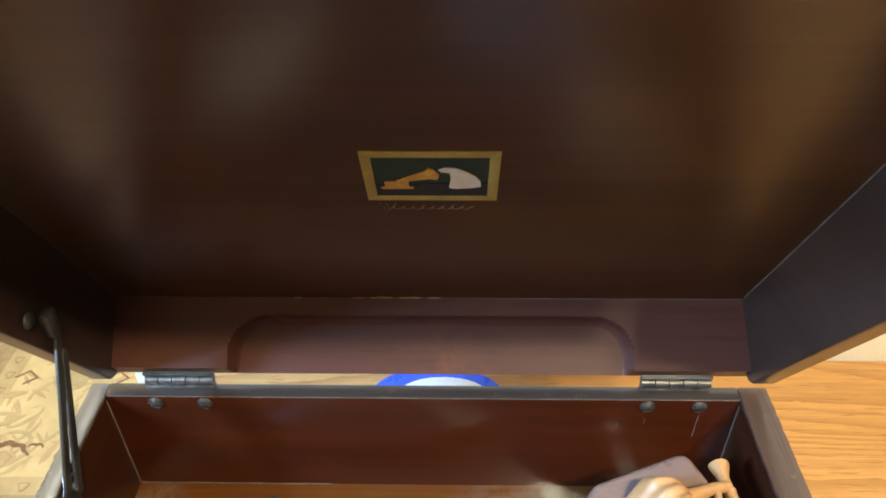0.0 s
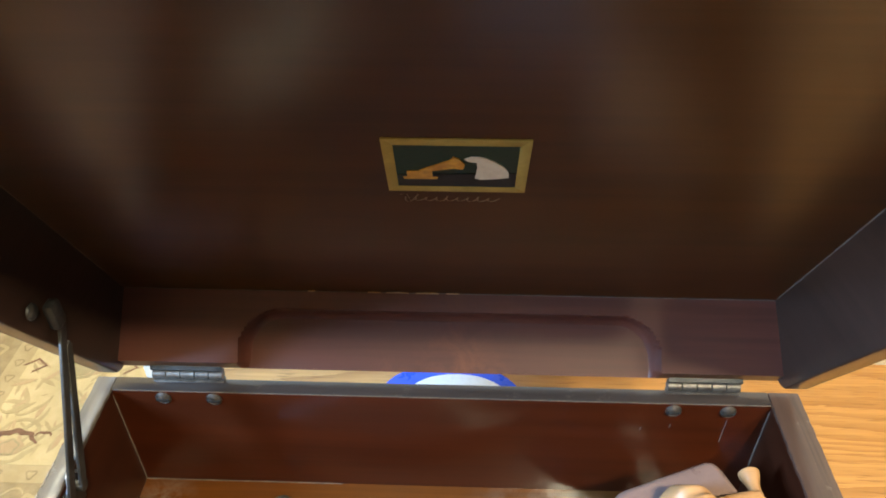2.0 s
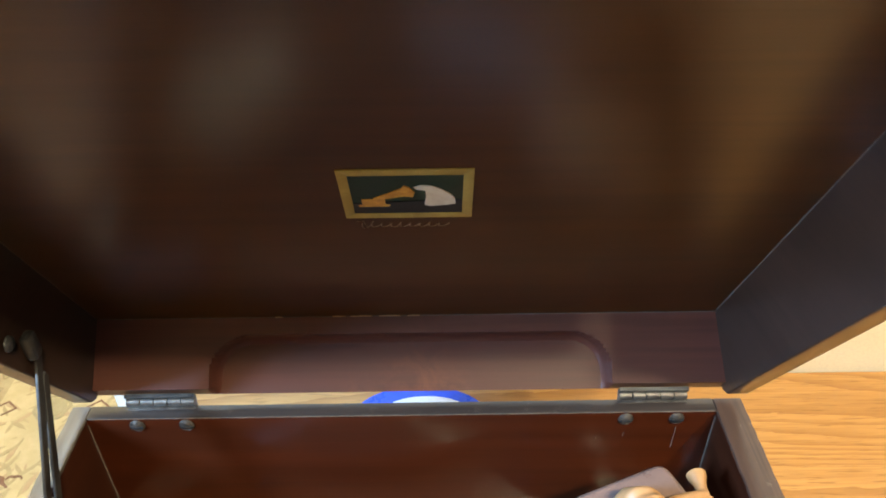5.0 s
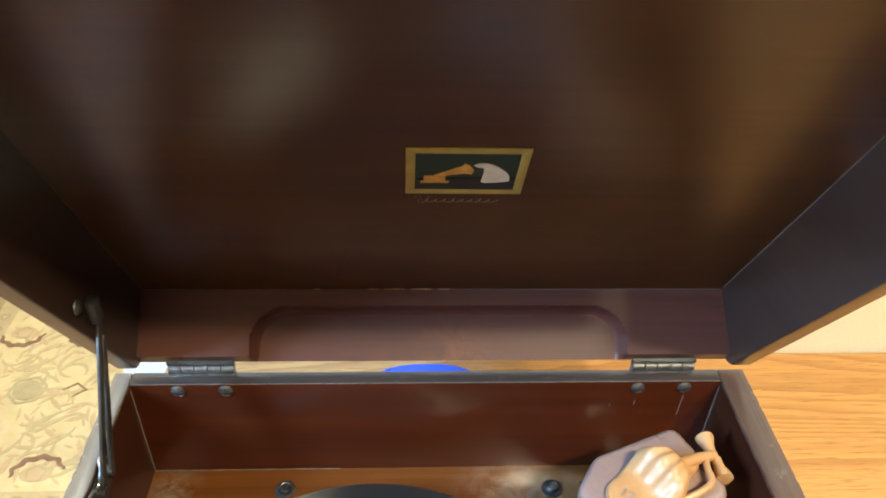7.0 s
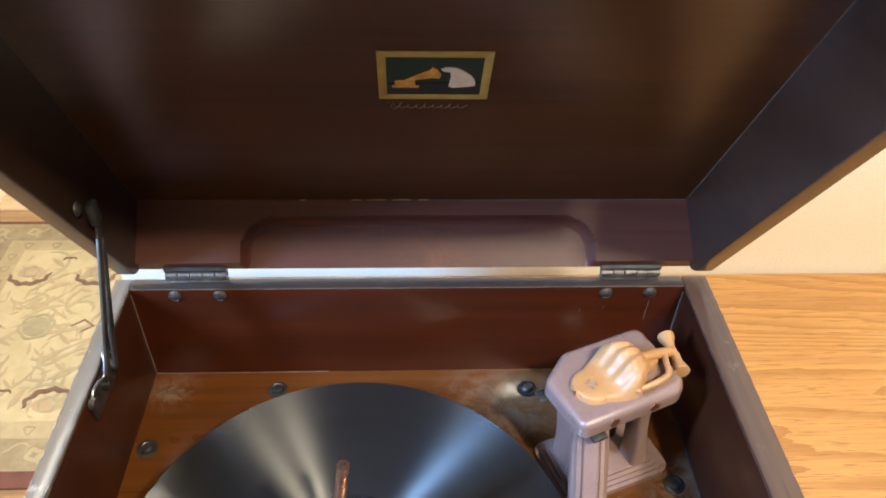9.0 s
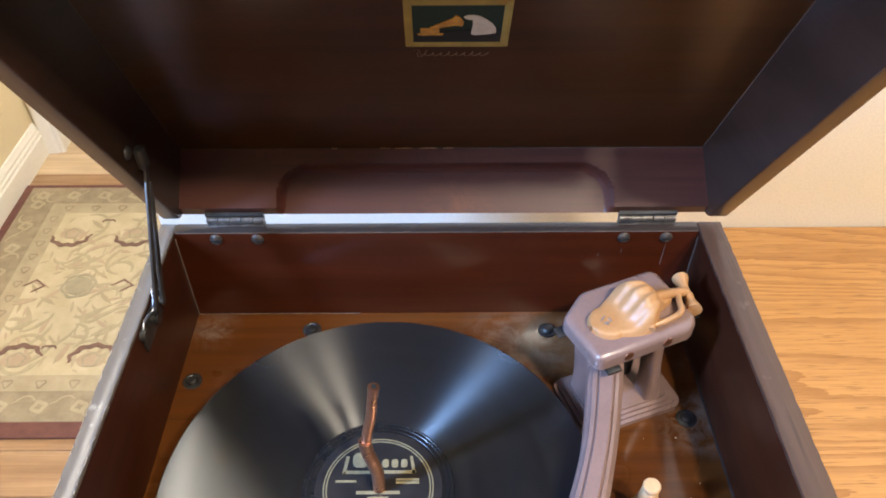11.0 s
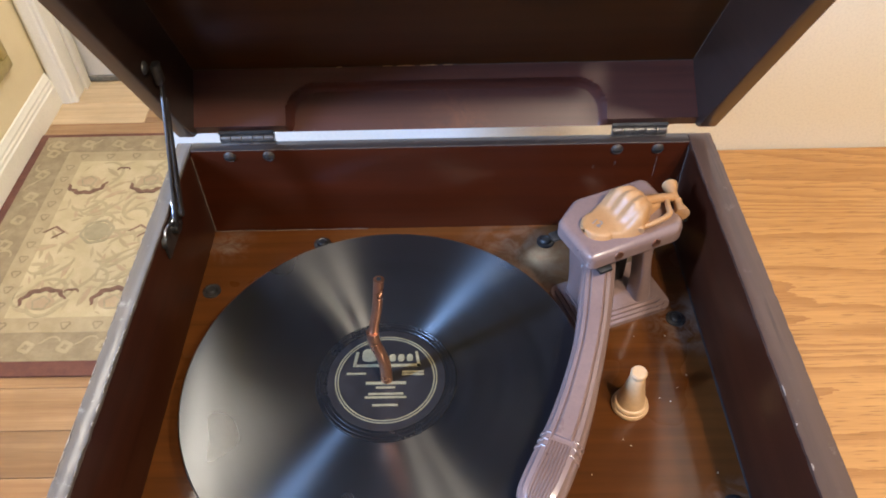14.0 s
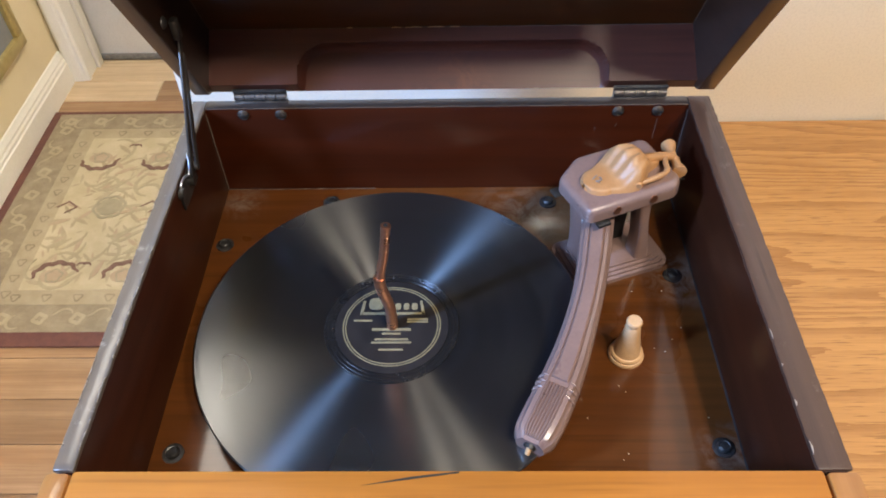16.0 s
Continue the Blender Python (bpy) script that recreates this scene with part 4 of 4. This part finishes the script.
on_label("brand_block", [(-0.0215, 0.0085), (0.0215, 0.0085), (0.0215, 0.0105), (-0.0195, 0.0105)], "pale bar")
on_label("brand_block", [(-0.0215, 0.0085), (-0.0195, 0.0085), (-0.0180, 0.0200), (-0.0200, 0.0200)], "pale bar")
on_label("brand_block", [(0.0195, 0.0085), (0.0215, 0.0085), (0.0195, 0.0200), (0.0178, 0.0200)], "pale bar")
for x0, x1, y0, y1 in ((-0.0160, -0.0062, 0.0125, 0.0225), (-0.0045, 0.0000, 0.0125, 0.0180), (0.0015, 0.0055, 0.0125, 0.0180), (0.0070, 0.0110, 0.0125, 0.0180), (0.0125, 0.0165, 0.0125, 0.0180)):
    on_label("brand_block", oval((x0 + x1) / 2, (y0 + y1) / 2, (x1 - x0) / 2, (y1 - y0) / 2, 16, 3.0), "pale block")
for x0, x1, y in ((-0.025, -0.013, 0.0030), (0.010, 0.0235, 0.0040), (0.010, 0.0235, 0.0020), (-0.0125, 0.0125, -0.0045), (-0.0060, 0.0060, -0.0075), (-0.0105, 0.0110, -0.0120), (-0.0125, 0.0130, -0.0145), (-0.0075, 0.0080, -0.0200)):
    on_label("print_bar", bars_at(x0, x1, y, y + (0.0014 if y != -0.0045 else 0.0020)), "pale bar")

# ---------------------------------------------------------------- tonearm
PA = radians(20)
PC = (0.3075, -0.083)
PM = Matrix.Translation((*PC, 0)) @ Matrix.Rotation(PA, 4, "Z")


HM = Matrix.Translation((0.3055, -0.0740, 0.0088)) @ Matrix.Rotation(radians(22.5), 4, "Z")


def headed(bm):
    bm.transform(HM)
    return bm


def tilted(bm):
    bm.transform(PM)
    return bm


def rounded(a, b, r, n=6):
    out = []
    for cx, cy, s in ((a - r, b - r, 0), (-a + r, b - r, 90), (-a + r, -b + r, 180), (a - r, -b + r, 270)):
        for k in range(n + 1):
            t = radians(s + 90 * k / n)
            out.append((cx + r * math.cos(t), cy + r * math.sin(t)))
    return out


pedestal = part("tonearm_base", tilted(prism(rounded(0.0375, 0.0235, 0.007), FLOORZ, FLOORZ + 0.0035, flat, 0.0006)), MAUVE, player, "mauve plastic tonearm pedestal")
for k, (a, b) in enumerate(((0.0350, 0.0212), (0.0325, 0.0190), (0.0300, 0.0168))):
    part("step", tilted(prism(rounded(a, b, 0.006), FLOORZ + 0.0035 + 0.0022 * k, FLOORZ + 0.0057 + 0.0022 * k, flat, 0.0007)), MAUVE, pedestal)


def pillar(bot, top, wb, wt, db, dt, z0, z1):
    bm = bmesh.new()
    rings = []
    for i in range(9):
        t = i / 8
        e = t * t * (3 - 2 * t)
        cx, cy = bot[0] + (top[0] - bot[0]) * e, bot[1] + (top[1] - bot[1]) * e
        w, d, z = wb + (wt - wb) * t - 0.0015 * math.sin(math.pi * t), db + (dt - db) * t, z0 + (z1 - z0) * t
        rings.append([bm.verts.new((cx + x, cy + y, z)) for x, y in rounded(w, d, min(w, d) * 0.5, 3)])
    for a, b in zip(rings, rings[1:]):
        for k in range(len(a)):
            bm.faces.new((a[k], a[(k + 1) % len(a)], b[(k + 1) % len(a)], b[k]))
    bm.faces.new(rings[0][::-1])
    bm.faces.new(rings[-1])
    return tilted(bm)


Z1 = FLOORZ + 0.010
part("pillar", pillar((0.0165, -0.0090), (0.0128, -0.0068), 0.0060, 0.0044, 0.0078, 0.0070, Z1, 0.9310), MAUVE, pedestal)
part("pillar", pillar((-0.0215, 0.003), (-0.024, 0.008), 0.0075, 0.0062, 0.0115, 0.0105, Z1, 0.9310), MAUVE, pedestal)
# added black block for the darkness in the open gap between the pillars
part("inner_block", tilted(block(-0.022, 0.014, 0.006, 0.015, Z1, 0.9300, 0.002)), BLACK, pedestal, "black block standing in for the shaded gap between the pillars")


def cover():
    """The head cover: a thick plate with rounded edges, one cut corner and a slight crown."""
    a, b, c = 0.0400, 0.0265, 0.0370
    outline = [(c - 0.004, b), (-a + 0.021, b), (-a, b - 0.015), (-a + 0.003, -b), (c - 0.007, -b), (c, -b + 0.007), (c, b - 0.004)]
    bm = prism(outline, 0.9235, 0.9345, flat)
    edges = [e for e in bm.edges if all(v.co.z > 0.93 for v in e.verts)]
    upright = [e for e in bm.edges if abs(e.verts[0].co.z - e.verts[1].co.z) > 0.01]
    bmesh.ops.bevel(bm, geom=edges + upright, offset=0.0046, segments=6, affect="EDGES", profile=0.5)
    return headed(bm)


head = part("head_cover", cover(), MAUVE, pedestal, "glossy mauve head cover", angle=60)
part("under_plate", headed(block(-0.0300, 0.0370, -0.0200, 0.0215, 0.9212, 0.9236, 0.0004)), STEEL, pedestal, "dark metal plate")
part("plate_tab", headed(block(-0.0300, -0.0205, -0.0290, -0.0190, 0.9188, 0.9212, 0.0006)), STEEL, pedestal, "dark metal tab")
part("plate_tab", headed(block(-0.0440, -0.0295, 0.006, 0.014, 0.9212, 0.9230, 0.0006)), STEEL, pedestal, "dark metal tab")
part("plate_tip", headed(prism([(0.0360, -0.012), (0.0455, -0.014), (0.0360, -0.002)], 0.9225, 0.9245, flat)), STEEL, pedestal, "pointed metal tip")
for dx in (-0.016, 0.0115):
    p = HM @ Vector((dx, -0.0258, 0.9284))
    d = HM.to_3x3() @ Vector((0, -1, 0))
    part("cover_screw", tube([p, p + d * 0.0014], 0.0030, 18), COPPER, pedestal, "round slotted screw")

# selector lever on the cover
LM = HM @ Matrix.Translation((0.000, -0.003, 0.9345)) @ Matrix.Rotation(radians(4), 4, "Z") @ Matrix.Diagonal((1.16, 1.16, 1.10, 1))


def lever_body():
    """A spoon-like lever: flat tongue, humped ribbed middle, narrowing neck."""
    bm = bmesh.new()
    nx, ny = 80, 24
    rows = []
    for i in range(nx + 1):
        t = i / nx
        x = -0.026 + 0.050 * t
        if t < 0.22:
            w = 0.0105 * math.sqrt(max(0.0, 1 - ((0.22 - t) / 0.22) ** 2)) + 0.0004
        elif t < 0.55:
            w = 0.0105 + 0.0050 * math.sin((t - 0.22) / 0.33 * math.pi / 2)
        elif t < 0.82:
            w = 0.0155 - 0.0095 * ((t - 0.55) / 0.27) ** 1.3
        else:
            w = 0.0060 - 0.0028 * (t - 0.82) / 0.18
        hump = 0.0035 + 0.0125 * math.exp(-(abs(t - 0.63) / 0.19) ** 3)
        row = []
        for j in range(ny + 1):
            s = -1 + 2 * j / ny
            side = math.sqrt(max(0.0, 1 - abs(s) ** 3.2))
            rib = 0.0
            if 0.36 < t < 0.84:
                rib = 0.0010 * math.sin(s * 4.2 * math.pi) * math.sin((t - 0.36) / 0.48 * math.pi) ** 0.6 * side
            row.append(bm.verts.new(LM @ Vector((x, w * s, 0.0006 + (hump + rib) * (0.25 + 0.75 * side) if abs(s) < 1 else 0.0))))
        rows.append(row)
    for a, b in zip(rows, rows[1:]):
        for j in range(ny):
            bm.faces.new((a[j], a[j + 1], b[j + 1], b[j]))
    rim = [r[0] for r in rows] + [v for v in rows[-1][1:-1]] + [r[-1] for r in rows[::-1]] + [v for v in rows[0][1:-1][::-1]]
    bm.faces.new(rim)
    return bm


lever = part("selector_lever", lever_body(), CREAM, pedestal, "caramel plastic selector lever", angle=70)
part("lever_arm", tube([LM @ Vector(q) for q in smoothed([(0.002, -0.0135, 0.0035), (0.012, -0.0150, 0.0050), (0.021, -0.0135, 0.0050), (0.026, -0.0060, 0.0040), (0.031, 0.0, 0.0025)], 6)], 0.0019, 10), CREAM, lever)
part("neck", tube([LM @ Vector(q) for q in smoothed([(0.010, 0.001, 0.0062), (0.024, 0.0, 0.0045), (0.037, -0.0005, 0.0000)], 6)], [0.0036 - 0.0008 * k / 12 for k in range(13)], 14), CREAM, lever)
for s in (-1, 1):
    pts = [LM @ Vector((0.0370 + 0.0008 * s * k, -0.001 + s * (0.001 + 0.0105 * k / 6), -0.0014)) for k in range(7)]
    part("wing", tube(pts, [0.0032, 0.0030, 0.0030, 0.0034, 0.0042, 0.0050, 0.0052], 18), CREAM, lever)
part("boss", tube([LM @ Vector((0.000, -0.0155, 0.0035)), LM @ Vector((0.003, -0.0115, 0.0045))], 0.0026, 14), CREAM, lever)
fc = bpy.data.curves.new("digits", "FONT")
fc.body, fc.size, fc.extrude, fc.align_x = "12", 0.0065, 0.0002, "CENTER"
fo = new("digits", fc)
bpy.context.view_layer.update()
fme = bpy.data.meshes.new_from_object(fo.evaluated_get(bpy.context.evaluated_depsgraph_get()))
bpy.data.objects.remove(fo)
fbm = bmesh.new()
fbm.from_mesh(fme)
fbm.transform(LM @ Matrix.Translation((-0.0195, -0.0010, 0.0046)) @ Matrix.Rotation(radians(-65), 4, "Z"))
part("digits", fbm, surface("grey_print", (0.22, 0.20, 0.20), (0.27, 0.25, 0.25)), lever, "grey printed digits", smooth=False)

# the arm: centre line, half width, height, top height
ARM = [(0.2945, -0.086, 0.0105, 0.015, 0.9225), (0.2895, -0.108, 0.0110, 0.017, 0.9205), (0.2845, -0.132, 0.0105, 0.018, 0.9175), (0.2785, -0.155, 0.0102, 0.018, 0.9145),
       (0.2700, -0.180, 0.0108, 0.018, 0.9120), (0.2615, -0.202, 0.0118, 0.018, 0.9105), (0.2535, -0.219, 0.0126, 0.018, 0.9090), (0.2455, -0.2345, 0.0130, 0.018, 0.9075), (0.2390, -0.2460, 0.0122, 0.016, 0.9050), (0.2360, -0.2515, 0.0085, 0.012, 0.9020)]
SECTION = [(-0.80, -1.0), (-1.0, -0.72), (-1.0, -0.42), (-0.93, -0.36), (-0.93, -0.26), (-0.80, -0.20), (-0.72, -0.06), (-0.50, 0.0), (-0.46, -0.035), (0.46, -0.035), (0.50, 0.0), (0.72, -0.06), (0.80, -0.20), (0.93, -0.26), (0.93, -0.36), (1.0, -0.42), (1.0, -0.72), (0.80, -1.0)]


def arm_line(n=5):
    c = smoothed([(x, y, z) for x, y, w, h, z in ARM], n)
    k = smoothed([(w, h, 0) for x, y, w, h, z in ARM], n)
    out = []
    for i, p in enumerate(c):
        d = (c[min(i + 1, len(c) - 1)] - c[max(i - 1, 0)])
        d.z = 0
        d.normalize()
        out.append((p, d, Vector((-d.y, d.x, 0)), k[i].x, k[i].y))
    return out


LINE = arm_line()


def swept(section, i0, i1, lift=0.0):
    bm = bmesh.new()
    rings = []
    for p, d, v, w, h in LINE[i0:i1 + 1]:
        rings.append([bm.verts.new(p - v * (a * w) + Vector((0, 0, b * h + lift))) for a, b in section])
    n = len(section)
    for a, b in zip(rings, rings[1:]):
        for k in range(n):
            bm.faces.new((a[k], a[(k + 1) % n], b[(k + 1) % n], b[k]))
    bm.faces.new(rings[0][::-1])
    bm.faces.new(rings[-1])
    return bm


arm = part("tonearm", swept(SECTION, 0, len(LINE) - 1), MAUVE, player, "curved mauve plastic tonearm resting on the record", angle=40)
part("top_strip", swept([(-0.38, -0.06), (-0.38, 0.05), (-0.34, 0.07), (0.34, 0.07), (0.38, 0.05), (0.38, -0.06)], 4, 29), MAUVE, arm, "flat raised strip")
for k in range(7):
    c = -0.42 + 0.84 * k / 6
    part("ridge", swept([(c - 0.055, -0.06), (c - 0.05, 0.0), (c - 0.02, 0.035), (c + 0.02, 0.035), (c + 0.05, 0.0), (c + 0.055, -0.06)], 30, len(LINE) - 3), MAUVE, arm)
for i in (29, 30, 31):
    p, d, v, w, h = LINE[i]
    off = d * (0.0008 * (i - 30))
    for s in (-1, 1):
        pts = [p + off - v * (a * w * s) + Vector((0, 0, b * h)) for a, b in ((0.55, -0.02), (0.74, -0.07), (0.82, -0.20), (0.95, -0.27), (1.0, -0.44))]
        part("side_rib", tube(pts, 0.0008, 8), MAUVE, arm)
p, d, v, w, h = LINE[-1]
part("needle_slot", tube([p + d * -0.001 + Vector((0, 0, -0.0052)), p + d * 0.0012 + Vector((0, 0, -0.0060))], 0.0036, 14), BLACK, arm, "dark slot")
part("needle_holder", tube([p + Vector((0, 0, -0.006)), p + d * 0.003 + Vector((0, 0, -0.0098))], 0.0016, 12), IVORY, arm, "pale needle holder")

# control knob
KNOB = [(0.0115, 0), (0.0118, 0.0015), (0.0112, 0.0030), (0.0105, 0.0033), (0.0107, 0.0050), (0.0099, 0.0062), (0.0090, 0.0066), (0.0085, 0.0085), (0.0066, 0.0195), (0.0050, 0.0300), (0.0046, 0.0318), (0.0041, 0.0326), (0.0041, 0.0342), (0.0050, 0.0350), (0.0051, 0.0366), (0.0044, 0.0378), (0, 0.0381)]
part("control_knob", lathe(KNOB, (0.3068, -0.1705, FLOORZ), 40), IVORY, player, "tapered ivory plastic control knob", angle=30)

# ---------------------------------------------------------------- floor planks
prng = random.Random(12)
WIDE = 0.098
y = 1.353 - 0.098 * 16
row = 0
lens = (0.62, 0.86, 1.1, 0.28)
cuts = [block(-l / 2 + 0.0006, l / 2 - 0.0006, -WIDE / 2 + 0.0006, WIDE / 2 - 0.0006, -0.004, 0.0, 0.0012, segments=1) for l in lens]
# lighter copy of the plank colour, for the door's bright reflection on the floor
SHEEN_PLANK = wood("plank_with_sheen", (0.56, 0.40, 0.23), (0.70, 0.53, 0.33), "x", 1.6, (0.35, 0.5), 0.25, 0.2, 0.8, 0.08, random=0.06, pores=0.15)
meshes, pale = [], []
for c in cuts:
    me = bpy.data.meshes.new("plank")
    c.to_mesh(me)
    c.free()
    me.materials.append(PLANK)
    meshes.append(me)
    light = me.copy()
    light.materials[0] = SHEEN_PLANK
    pale.append(light)
while y < HALL_END + 0.24:
    x = WEST
    k = 3 if abs(y - 1.353) < 0.01 else (row * 2 + row // 3) % 3
    row += 1
    while x + lens[k] < 1.09:
        # boards nearest the door take the copy with the reflection painted in
        ob = new("plank", pale[k] if y > 1.31 and (k == 3 or y > 1.4) else meshes[k])
        ob.location = (x + lens[k] / 2, y, 0)
        ob.parent = floor
        x += lens[k]
        k = prng.randrange(3)
    y += WIDE
